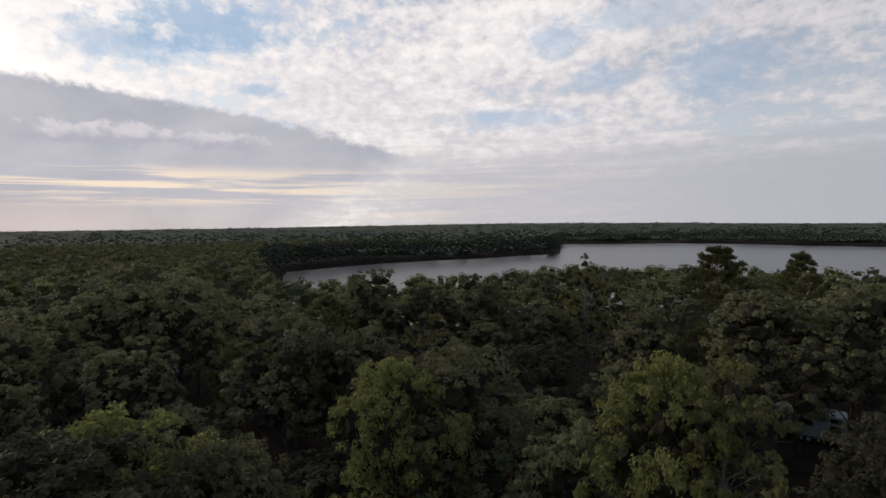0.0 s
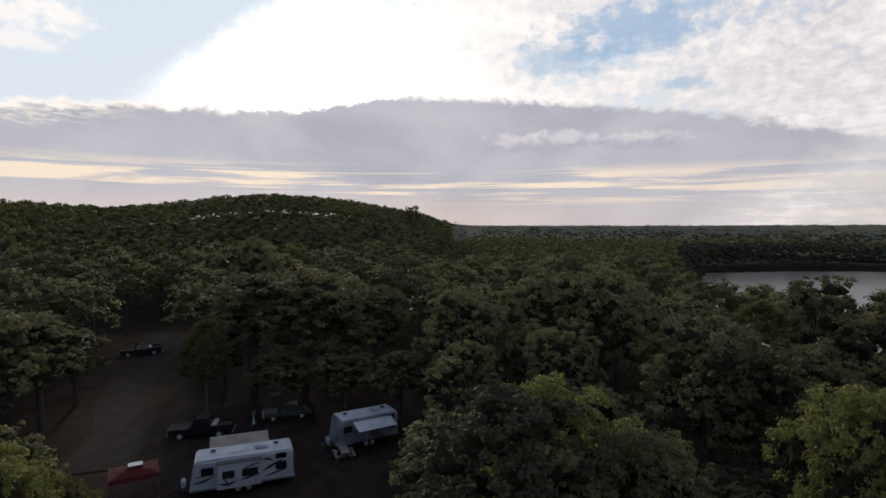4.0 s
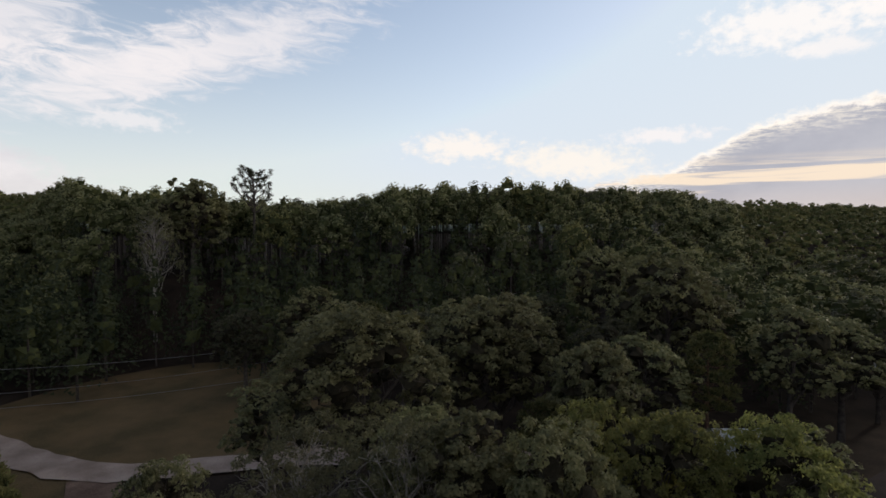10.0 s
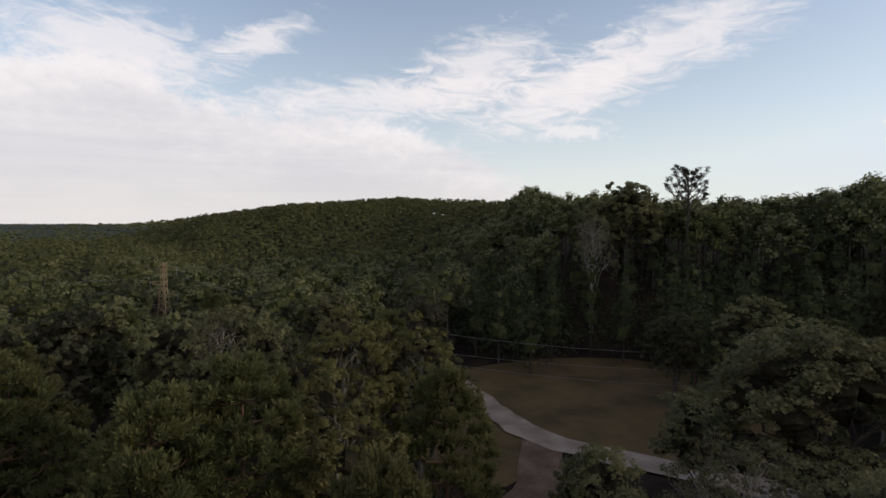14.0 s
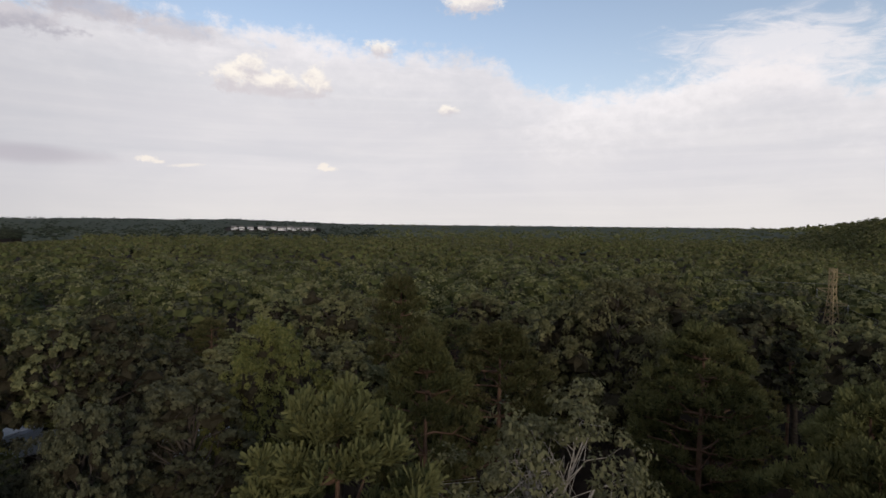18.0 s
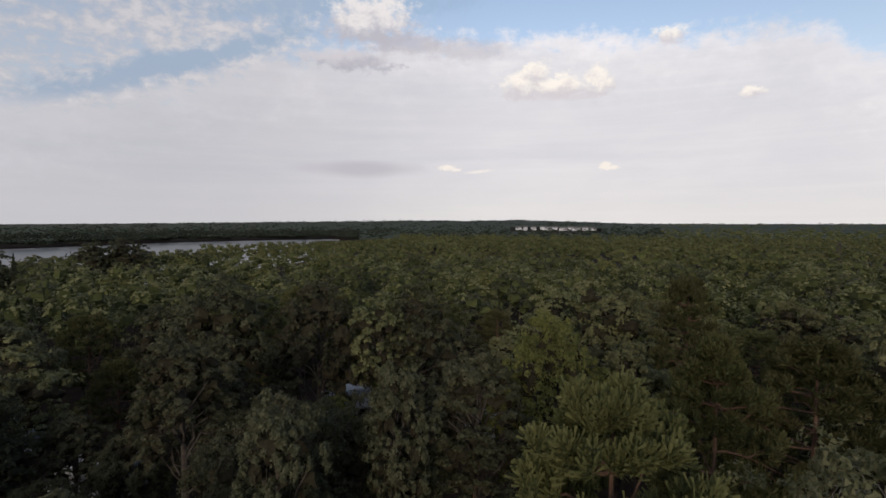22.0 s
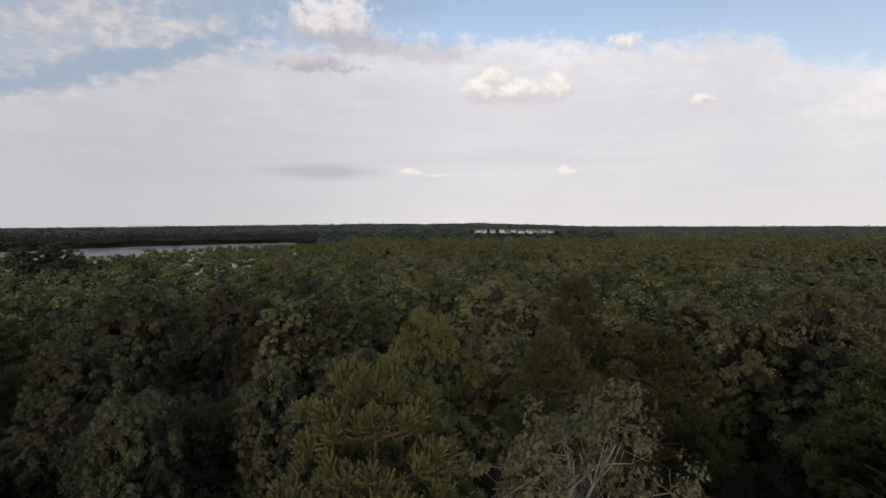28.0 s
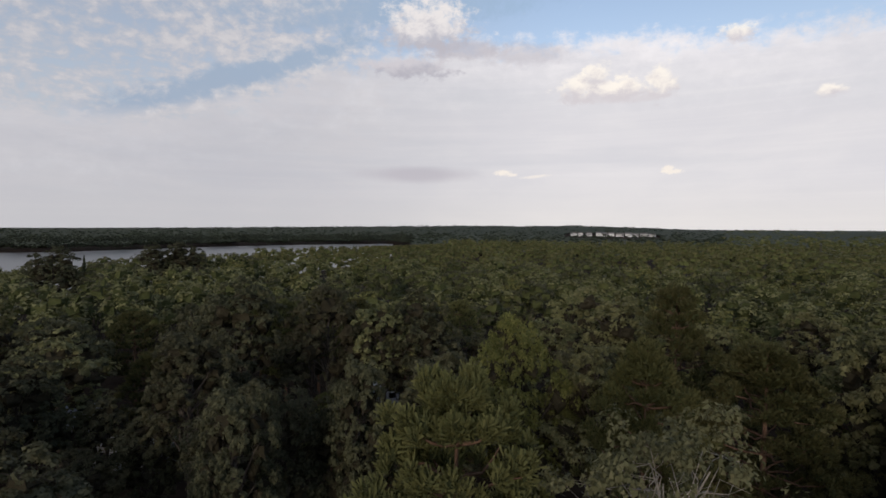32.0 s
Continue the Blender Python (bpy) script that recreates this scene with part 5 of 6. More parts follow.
far = [(x, y, capped(x, y, h) if math.hypot(x, y) < 430 else h, w) for x, y, h, w in far]
# closed rows along the far shores
shore_from = len(far)
for table in (LAKE, LAKE_S):
    for (a0, n0, f0), (a1, n1, f1) in zip(table, table[1:]):
        steps = int(abs(a1 - a0) * f0 / 57.3 / 4.5) + int(abs(f1 - f0) / 6)
        for i in range(min(steps, 110)):
            f = i / max(steps, 1)
            for row in (1, 8, 16):
                d, a = f0 + (f1 - f0) * f + row + rng_t.uniform(-2, 2), a0 + (a1 - a0) * f
                far.append((-math.sin(radians(a)) * d, math.cos(radians(a)) * d, rng_t.uniform(0.75, 1.1), rng_t.uniform(1.1, 1.5)))
shore = far[shore_from:]
far = far[:shore_from]
far_kinds = [small_tree(240 + i, 76, 13.0, 3.5, 0.52, False, 1, 7) for i in range(6)]
stuff_forest("far_wood", far, far_kinds, LEAF_FAR, "far wooded slopes in summer leaf", 5, FAR_MASS)
# far shores in the remote colours, which hold the painted haze
stuff_forest("shore_wood", shore, far_kinds, LEAF_REMOTE, "closed wood along the far shores, dark haze put into its colour", 7, REMOTE_MASS)
remote = []
for _ in range(5000):
    d = 430 * (2700 / 430) ** rng_t.uniform(0, 1)
    a = rng_t.uniform(-136, 224)
    x, y = -math.sin(radians(a)) * d, math.cos(radians(a)) * d
    if not in_lake(x, y, 6) and not is_open(x, y):
        w = 1.3 + d / 900
        remote.append((x, y, rng_t.uniform(0.85, 1.1), w * rng_t.uniform(0.9, 1.3)))


def canopy_sheet():
    """The closed leaf roof of the distant woods, open over water."""
    rings, seg = list(np.geomspace(400, 4600, 46)), 540
    vs, ok = [], []
    for d in rings:
        for i in range(seg):
            a = 2 * math.pi * i / seg
            x, y = -math.sin(a) * d, math.cos(a) * d
            vs.append((x, y, ground_z(x, y) + 2.5 + 6.0 * smooth(d, 900, 2200) + rng_t.uniform(-1.5, 1.5) + 2.0 * noise.noise((x * 0.013, y * 0.013, 5))))
            ok.append(not in_lake(x, y, 16) and not is_open(x, y))
    fs = []
    for r in range(len(rings) - 1):
        for i in range(seg):
            q = (r * seg + i, (r + 1) * seg + i, (r + 1) * seg + (i + 1) % seg, r * seg + (i + 1) % seg)
            if all(ok[k] for k in q):
                fs.append(q)
    return np.array(vs), np.array(fs)


remote_kinds = [small_tree(260 + i, 8, 13.0, 3.8, 1.0, False, 1, 3) for i in range(5)]
# directions whose distant woods get the haze-coloured leaf
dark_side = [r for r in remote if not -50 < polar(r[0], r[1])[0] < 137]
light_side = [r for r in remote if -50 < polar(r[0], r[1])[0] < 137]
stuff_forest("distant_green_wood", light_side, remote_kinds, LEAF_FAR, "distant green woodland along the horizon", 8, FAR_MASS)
stuff_forest("distant_wood", dark_side, remote_kinds, LEAF_REMOTE, "distant flat woodland along the horizon, haze put into its colour", 6, REMOTE_MASS)
# dark needle colour here stands in for the shaded sides of distant trees
tagged(new("distant_canopy", mesh_of("distant_canopy", *canopy_sheet(), LEAF_DARK)), "closed leaf roof of the distant woods, coloured dark for shaded tree sides", "forest", kind="stuff")

# ---- paints and hard materials of the camp ----
WHITE_GEL = surface("white_trailer_skin", (0.40, 0.435, 0.49), (0.50, 0.53, 0.58), 0.8, 0.35, fine=30.0, bump_by=0.05, coat=0.2)
DULL_GEL = surface("dull_patchy_trailer_skin", (0.12, 0.125, 0.14), (0.32, 0.335, 0.365), 0.9, 0.5, fine=12.0, bump_by=0.1)
ROOF_SKIN = surface("grey_white_roof_rubber", (0.38, 0.415, 0.47), (0.52, 0.55, 0.60), 0.9, 0.6, fine=20.0, bump_by=0.1)
BLACK_VINYL = surface("black_vinyl_stripe", (0.012, 0.012, 0.014), (0.02, 0.02, 0.022), 3.0, 0.35, bump_by=0)
GLASS_DARK = surface("dark_tinted_glass", (0.010, 0.012, 0.014), (0.016, 0.018, 0.022), 2.0, 0.2, bump_by=0)
BLACK_PAINT = surface("black_car_paint", (0.010, 0.011, 0.016), (0.016, 0.018, 0.024), 1.5, 0.72, bump_by=0.02, coat=0.0, spec=0.12)
GREY_PAINT = surface("grey_car_paint", (0.05, 0.053, 0.058), (0.08, 0.084, 0.09), 1.5, 0.72, bump_by=0.02, coat=0.0, spec=0.12)
RED_PAINT = surface("dark_red_car_paint", (0.14, 0.012, 0.014), (0.19, 0.02, 0.02), 1.5, 0.72, bump_by=0.02, coat=0.0, spec=0.12)
RUBBER = surface("tyre_rubber", (0.014, 0.014, 0.014), (0.028, 0.027, 0.026), 6.0, 0.85)
STEEL = surface("dull_steel", (0.35, 0.35, 0.36), (0.48, 0.48, 0.49), 4.0, 0.4, 0.9, bump_by=0.1)
ALLOY = surface("light_alloy", (0.38, 0.38, 0.40), (0.50, 0.50, 0.51), 5.0, 0.6, 0.15, bump_by=0.05)
RED_CLOTH = surface("red_canopy_cloth", (0.11, 0.008, 0.014), (0.17, 0.013, 0.02), 1.2, 0.8, fine=18.0, bump_by=0.4)
TAN_CLOTH = surface("tan_awning_cloth", (0.19, 0.165, 0.145), (0.27, 0.24, 0.21), 1.0, 0.8, fine=24.0, bump_by=0.3)
BLUE_TARP = surface("blue_grey_tarpaulin", (0.16, 0.19, 0.27), (0.24, 0.28, 0.37), 1.0, 0.5, fine=12.0, bump_by=0.5)
WHITE_CLOTH = surface("white_cloth", (0.66, 0.66, 0.66), (0.78, 0.78, 0.78), 3.0, 0.8, fine=20.0, bump_by=0.3)
OLD_WOOD = surface("weathered_grey_wood", (0.15, 0.135, 0.125), (0.25, 0.23, 0.21), 2.0, 0.85, fine=22.0, bump_by=0.5)
WEATHERED = surface("dull_weathered_steel", (0.07, 0.065, 0.055), (0.12, 0.105, 0.085), 1.2, 0.7, 0.3, fine=14.0, bump_by=0.2)
PYLON_STEEL = surface("rusty_yellow_steel", (0.26, 0.19, 0.10), (0.38, 0.30, 0.17), 1.2, 0.7, 0.2, fine=14.0, bump_by=0.2)
WIRE = surface("aluminium_cable", (0.16, 0.16, 0.17), (0.22, 0.22, 0.23), 2.0, 0.5, 0.4, bump_by=0)
HOUSE_WHITE = surface("white_clapboard", (0.66, 0.66, 0.68), (0.76, 0.76, 0.78), 0.4, 0.7, bump_by=0.1)
SHINGLE = surface("grey_roof_shingle", (0.14, 0.13, 0.13), (0.22, 0.20, 0.19), 0.8, 0.9, bump_by=0.3)
LAMP_CLEAR = surface("clear_lamp_lens", (0.45, 0.45, 0.46), (0.6, 0.6, 0.6), 5.0, 0.15, bump_by=0)
LAMP_RED = surface("red_lamp_lens", (0.25, 0.01, 0.01), (0.33, 0.02, 0.02), 5.0, 0.2, bump_by=0)


def thing(name, x, y, turn, label, category, group="", z=None):
    ob = new(name)
    ob.empty_display_size = 0.3
    ob.matrix_basis = pose(x, y, ground_z(x, y) if z is None else z, 0, 0, turn)
    return tagged(ob, label, category, group)


def wheel(parent, x, y, r, w, rim_mat):
    bm = rod_bm((x, y - w / 2, r), (x, y + w / 2, r), r, n=20)
    bmesh.ops.bevel(bm, geom=[e for e in bm.edges if e.calc_face_angle(0) > 1.0], offset=0.035, segments=2, affect="EDGES")
    tyre = part("wheel", bm, RUBBER, parent, "black tyre")
    part("rim", rod_bm((x, y - w / 2 - 0.012, r), (x, y + w / 2 + 0.012, r), r * 0.58, n=14), rim_mat, tyre, "light metal rim")


def swoosh(x0, z0, x1, z1, rise, thick, y):
    """A curved pointed stripe, 8 mm thick, on a side wall at y."""
    bm = bmesh.new()
    rows = []
    for i in range(11):
        f = i / 10
        x, z = x0 + (x1 - x0) * f, z0 + (z1 - z0) * f + rise * math.sin(math.pi * f)
        h = thick * math.sin(math.pi * min(0.98, f * 0.95 + 0.04)) ** 0.8 + 0.01
        rows.append([bm.verts.new((x, yy, z + s * h / 2)) for yy in (y, y - 0.008) for s in (-1, 1)])
    for a, b in zip(rows, rows[1:]):
        for i, j in ((0, 1), (1, 3), (3, 2), (2, 0)):
            bm.faces.new((a[i], b[i], b[j], a[j]))
    return bm


def window(parent, x, z, w, h, y, out=-1):
    fr = part("window", box_bm(w + 0.10, 0.05, h + 0.10, (x, y + out * 0.012, z), 0.015), BLACK_VINYL, parent, "black framed window")
    part("pane", box_bm(w, 0.02, h, (x, y + out * 0.042, z), 0.006), GLASS_DARK, fr, "dark tinted pane")


def travel_trailer(x, y, turn, label, length=7.4, stripes=True, slide=True, awning=0.0, near_awning=0.0, body_mat=None, group="parked trailers"):
    """A white touring trailer; x along it with the hitch at the -x end, its door side at +y."""
    t = thing("travel_trailer", x, y, turn, label, "trailer", group)
    L, W, z0, z1 = length, 2.40, 0.50, 2.68
    bm = box_bm(L, W, z1 - z0, (0, 0, (z0 + z1) / 2))
    for v in bm.verts:                              # raked nose
        if v.co.x < 0:
            v.co.x += 0.42 if v.co.z > 2 else 0.0
    bmesh.ops.bevel(bm, geom=bm.edges[:], offset=0.09, segments=3, affect="EDGES")
    part("body", bm, body_mat or WHITE_GEL, t)
    part("roof", box_bm(L - 0.62, W - 0.16, 0.07, (0.2, 0, z1 + 0.03), 0.03), ROOF_SKIN, t, "grey-white rubber roof")
    for i, vx in enumerate((-0.28 * L, 0.34 * L)):
        v = part("roof_vent", box_bm(0.42, 0.42, 0.10, (vx, 0.25, z1 + 0.11), 0.03), ROOF_SKIN, t)
        part("vent_lid", box_bm(0.36, 0.36, 0.03, (vx, 0.25, z1 + 0.175), 0.01), GLASS_DARK, v)
    part("air_conditioner", box_bm(0.95, 0.72, 0.26, (0.20 * L, 0, z1 + 0.19), 0.08), ROOF_SKIN, t, "white roof air conditioner")
    for a in (-0.055, 0.045):
        for s in (-1, 1):
            wheel(t, L * a + 0.1, s * (W / 2 - 0.13), 0.35, 0.22, ALLOY)
    part("belt_line", box_bm(L - 0.2, W + 0.02, 0.06, (0.02, 0, z0 + 0.12), 0.01), BLACK_VINYL, t, "dark lower trim")
    tongue = part("tongue", joined(rod_bm((-L / 2 - 1.1, 0, 0.5), (-L / 2 + 0.3, 0.7, 0.5), 0.05), rod_bm((-L / 2 - 1.1, 0, 0.5), (-L / 2 + 0.3, -0.7, 0.5), 0.05)), BLACK_VINYL, t, "black steel drawbar")
    for s in (-0.17, 0.17):
        bm = rod_bm((-L / 2 - 0.42, s, 0.56), (-L / 2 - 0.42, s, 1.12), 0.16, n=14)
        bmesh.ops.bevel(bm, geom=[e for e in bm.edges if e.calc_face_angle(0) > 1.0], offset=0.07, segments=3, affect="EDGES")
        part("gas_bottle", bm, WHITE_GEL, tongue, "white gas bottle")
    part("jack_stand", rod_bm((-L / 2 - 0.85, 0, 0.0), (-L / 2 - 0.85, 0, 0.75), 0.035), STEEL, tongue)
    part("rear_bumper", box_bm(0.12, W - 0.2, 0.14, (L / 2 + 0.06, 0, 0.55), 0.02), STEEL, t)
    for s in (-0.95, 0.95):
        part("tail_lamp", box_bm(0.04, 0.16, 0.28, (L / 2 + 0.01, s, 1.0), 0.02), LAMP_RED, t)
    yn = -W / 2
    window(t, -0.33 * L, 1.92, 0.75, 0.52, yn)
    if slide:
        s = part("slide_out", box_bm(0.42 * L, 0.62, 1.85, (-0.03 * L, yn - 0.25, 1.60), 0.03), body_mat or WHITE_GEL, t, "white slide-out room")
        part("slide_roof", box_bm(0.42 * L + 0.10, 0.70, 0.05, (-0.03 * L, yn - 0.26, 2.55), 0.02), BLACK_VINYL, s, "black edged slide roof")
        for wx, ww in ((-0.135 * L, 0.72), (0.07 * L, 1.0)):
            f = part("window", box_bm(ww + 0.1, 0.05, 0.56, (wx, yn - 0.572, 1.72), 0.015), BLACK_VINYL, s)
            f.data.materials[0] = BLACK_VINYL
    else:
        window(t, 0.02 * L, 1.92, 1.0, 0.52, yn)
    window(t, 0.375 * L, 1.62, 0.72, 0.50, yn)
    window(t, 0.375 * L, 2.38, 0.72, 0.32, yn)
    if stripes:
        ys = yn - 0.002
        for x0, zz0, x1, zz1, rise, th in ((-0.46, 1.15, -0.26, 1.55, -0.08, 0.16), (-0.45, 1.55, -0.30, 1.66, 0.03, 0.07), (0.19, 1.35, 0.40, 2.05, 0.05, 0.22), (0.20, 2.25, 0.30, 2.05, 0.10, 0.16), (0.22, 0.95, 0.44, 1.35, 0.0, 0.14)):
            part("stripe", swoosh(x0 * L, zz0, x1 * L, zz1, rise, th, ys), BLACK_VINYL, t, "curved black stripe")
        if slide:
            for x0, zz0, x1, zz1, rise, th in ((-0.21, 1.10, -0.06, 1.20, -0.12, 0.20), (-0.19, 1.65, -0.13, 1.05, -0.06, 0.16), (0.0, 1.95, 0.17, 2.30, 0.06, 0.10), (-0.02, 1.20, 0.17, 1.50, 0.02, 0.13)):
                part("stripe", swoosh(x0 * L, zz0, x1 * L, zz1, rise, th, yn - 0.562), BLACK_VINYL, t, "curved black stripe")
        for k in range(5):                          # lettering too small to read
            part("lettering", box_bm(0.16 + 0.05 * (k % 2), 0.10, 0.006, (-0.12 * L + 0.27 * k, -0.35, z1 + 0.068)), BLACK_VINYL, t, "dark lettering on the roof")
    part("door", box_bm(0.72, 0.05, 1.9, (0.10 * L, W / 2 + 0.01, 1.62), 0.02), ROOF_SKIN, t, "entry door")
    if awning:
        a = part("awning", box_bm(0.60 * L, awning, 0.03, (-0.02 * L, W / 2 + awning / 2, z1 + 0.02), 0.01, None), TAN_CLOTH, t, "tan cloth awning rolled out")
        for v in a.data.vertices:
            v.co.z += 0.06 * (v.co.y - W / 2)
        part("awning_roller", rod_bm((-0.32 * L, W / 2 + awning, z1 + 0.02 + 0.06 * awning), (0.28 * L, W / 2 + awning, z1 + 0.02 + 0.06 * awning), 0.05), STEEL, a)
        for e in (-0.31, 0.27):
            part("awning_arm", rod_bm((e * L, W / 2 + 0.03, 1.1), (e * L, W / 2 + awning, z1 + 0.06 * awning), 0.025), STEEL, a)
    if near_awning:
        a = part("awning", box_bm(0.62 * L, near_awning, 0.03, (0.06 * L, yn - near_awning / 2, z1 - 0.22), 0.01), ROOF_SKIN, t, "pale awning rolled out")
        for v in a.data.vertices:
            v.co.z -= 0.30 * (yn - v.co.y)
        for e in (-0.24, 0.36):
            part("awning_arm", rod_bm((e * L, yn - 0.03, 0.9), (e * L, yn - near_awning, z1 - 0.26 - 0.30 * near_awning), 0.025), STEEL, a)
    return t


def car(name, x, y, turn, label, paint, kind="pickup", group="parked cars"):
    """A road vehicle with its nose at the -x end."""
    t = thing(name, x, y, turn, label, "pickup" if kind == "pickup" else "car", group)
    L, W = (5.6, 1.95) if kind == "pickup" else (4.6, 1.8)
    h = 0.98 if kind == "pickup" else 0.85
    body = box_bm(L, W, h - 0.42, (0, 0, (h + 0.42) / 2), 0.10)
    part("body", body, paint, t)
    if kind == "pickup":
        c0, c1, r0, r1 = -0.95, 0.95, -0.45, 0.80
    elif kind == "suv":
        c0, c1, r0, r1 = -1.05, 2.15, -0.45, 2.0
    else:
        c0, c1, r0, r1 = -0.95, 1.75, -0.25, 1.05
    roof_z = 1.78 if kind != "car" else 1.42
    bm = bmesh.new()
    lo = [bm.verts.new((xx, yy, h - 0.03)) for xx, yy in ((c0, -W / 2 + 0.06), (c1, -W / 2 + 0.06), (c1, W / 2 - 0.06), (c0, W / 2 - 0.06))]
    hi = [bm.verts.new((xx, yy, roof_z)) for xx, yy in ((r0, -W / 2 + 0.22), (r1, -W / 2 + 0.22), (r1, W / 2 - 0.22), (r0, W / 2 - 0.22))]
    bm.faces.new(hi)
    bm.faces.new(lo[::-1])
    for i in range(4):
        bm.faces.new((lo[i], lo[(i + 1) % 4], hi[(i + 1) % 4], hi[i]))
    bmesh.ops.bevel(bm, geom=bm.edges[:], offset=0.05, segments=2, affect="EDGES")
    cab = part("cab", bm, GLASS_DARK, t, "dark glazed cabin")
    part("cab_roof", box_bm(r1 - r0 - 0.06, W - 0.50, 0.05, ((r0 + r1) / 2, 0, roof_z + 0.015), 0.02), paint if kind != "pickup" else paint, cab)
    for s in (-1, 1):
        for xx0, xx1 in ((c0, r0), (c1, r1)):
            part("roof_pillar", rod_bm((xx0, s * (W / 2 - 0.06), h), (xx1, s * (W / 2 - 0.22), roof_z), 0.045, n=6), paint, cab)
        mid_x = (r0 + r1) / 2
        part("roof_pillar", rod_bm((mid_x, s * (W / 2 - 0.05), h), (mid_x, s * (W / 2 - 0.21), roof_z), 0.04, n=6), paint, cab)
        part("mirror", box_bm(0.12, 0.2, 0.16, (c0 + 0.25, s * (W / 2 + 0.08), h + 0.14), 0.03), paint, t)
        part("headlight", box_bm(0.06, 0.34, 0.18, (-L / 2 - 0.005, s * (W / 2 - 0.26), 0.78), 0.02), LAMP_CLEAR, t)
        part("tail_lamp", box_bm(0.06, 0.18, 0.26, (L / 2 + 0.005, s * (W / 2 - 0.14), 0.80), 0.02), LAMP_RED, t)
        for wx in (-L * 0.31, L * 0.30):
            wheel(t, wx, s * (W / 2 - 0.10), 0.37 if kind != "car" else 0.32, 0.24, ALLOY)
    if kind == "pickup":
        for yy in (-W / 2 + 0.10, W / 2 - 0.10):
            part("bed_rail", box_bm(1.85, 0.12, 0.20, (1.86, yy, h + 0.08), 0.03), paint, t)
        part("tailgate", box_bm(0.10, W - 0.1, 0.5, (L / 2 - 0.05, 0, h - 0.08), 0.03), paint, t)
        part("bed_floor", box_bm(1.8, W - 0.35, 0.02, (1.85, 0, h + 0.012)), RUBBER, t, "black bed liner")
        part("tool_box", box_bm(0.42, W - 0.3, 0.26, (1.16, 0, h + 0.15), 0.03), ALLOY, t, "bright metal tool box")
    part("front_bumper", box_bm(0.16, W - 0.04, 0.24, (-L / 2 - 0.04, 0, 0.5), 0.05), STEEL, t)
    part("rear_bumper", box_bm(0.16, W - 0.04, 0.2, (L / 2 + 0.04, 0, 0.5), 0.05), STEEL, t)
    part("grille", box_bm(0.04, W - 0.95, 0.22, (-L / 2 - 0.01, 0, 0.78), 0.01), BLACK_VINYL, t)
    return t


def picnic_table(x, y, turn, label, group="picnic tables"):
    t = thing("picnic_table", x, y, turn, label, "table", group)
    for i in range(5):
        part("plank", box_bm(1.8, 0.135, 0.04, (0, (i - 2) * 0.145, 0.74), 0.008), OLD_WOOD, t)
    for s in (-1, 1):
        part("bench", joined(box_bm(1.8, 0.125, 0.04, (0, s * 0.66, 0.44), 0.008), box_bm(1.8, 0.125, 0.04, (0, s * 0.80, 0.44), 0.008)), OLD_WOOD, t)
        for e in (-0.65, 0.65):
            part("leg", rod_bm((e, s * 0.72, 0.0), (e, s * 0.22, 0.72), 0.045, n=4), OLD_WOOD, t)
    for e in (-0.65, 0.65):
        part("cross_beam", box_bm(0.045, 1.6, 0.09, (e + 0.05, 0, 0.38), 0.006), OLD_WOOD, t)
    return t


def canopy(x, y, turn):
    t = thing("canopy_tent", x, y, turn, "dark red cloth canopy on four thin posts", "canopy")
    w = 1.5
    for sx in (-1, 1):
        for sy in (-1, 1):
            part("post", rod_bm((sx * w, sy * w * 0.8, 0), (sx * w, sy * w * 0.8, 2.0), 0.03), STEEL, t)
    bm = bmesh.new()
    n = 8
    grid = [[bm.verts.new((w * 1.05 * (2 * i / n - 1), 0.84 * w * (2 * j / n - 1), 2.0 + 0.42 * (1 - max(abs(2 * i / n - 1), abs(2 * j / n - 1))) - 0.05 * math.sin(math.pi * i / n) * abs(2 * j / n - 1))) for j in range(n + 1)] for i in range(n + 1)]
    for i in range(n):
        for j in range(n):
            bm.faces.new((grid[i][j], grid[i + 1][j], grid[i + 1][j + 1], grid[i][j + 1]))
    bmesh.ops.solidify(bm, geom=bm.faces[:], thickness=0.02)
    part("roof_cloth", bm, RED_CLOTH, t)
    for sy in (-1, 1):
        part("valance", box_bm(2.1 * w, 0.02, 0.34, (0, sy * w * 0.85, 1.86), 0.004), RED_CLOTH, t)
        part("valance", box_bm(0.02, 1.7 * w, 0.34, (sy * w * 1.06, 0, 1.86), 0.004), RED_CLOTH, t)
    part("folded_cloth", box_bm(0.95, 0.7, 0.05, (0.1, 0.0, 2.42), 0.02), WHITE_CLOTH, t, "pale folded cloth on the roof")
    return t


def tent(x, y, turn, label):
    """A ridge-shaped tarpaulin over a frame."""
    t = thing("tarp_shelter", x, y, turn, label, "shelter")
    bm = bmesh.new()
    rows = []
    for i in range(9):
        f = i / 8
        sag = 0.12 * math.sin(math.pi * f)
        rows.append([bm.verts.new((3.6 * (f - 0.5), yy, zz - sag * k)) for yy, zz, k in ((-1.7, 1.3, 0.5), (-0.85, 2.05, 1), (0, 2.7, 0.6), (0.85, 2.05, 1), (1.7, 1.3, 0.5))])
    for a, b in zip(rows, rows[1:]):
        for i in range(4):
            bm.faces.new((a[i], b[i], b[i + 1], a[i + 1]))
    bmesh.ops.solidify(bm, geom=bm.faces[:], thickness=0.015)
    part("cover", bm, BLUE_TARP, t)
    for sx in (-1.75, 1.75):
        for sy, h in ((-1.65, 1.3), (0, 2.62), (1.65, 1.3)):
            part("pole", rod_bm((sx, sy, 0), (sx, sy, h), 0.03), STEEL, t)
    return t


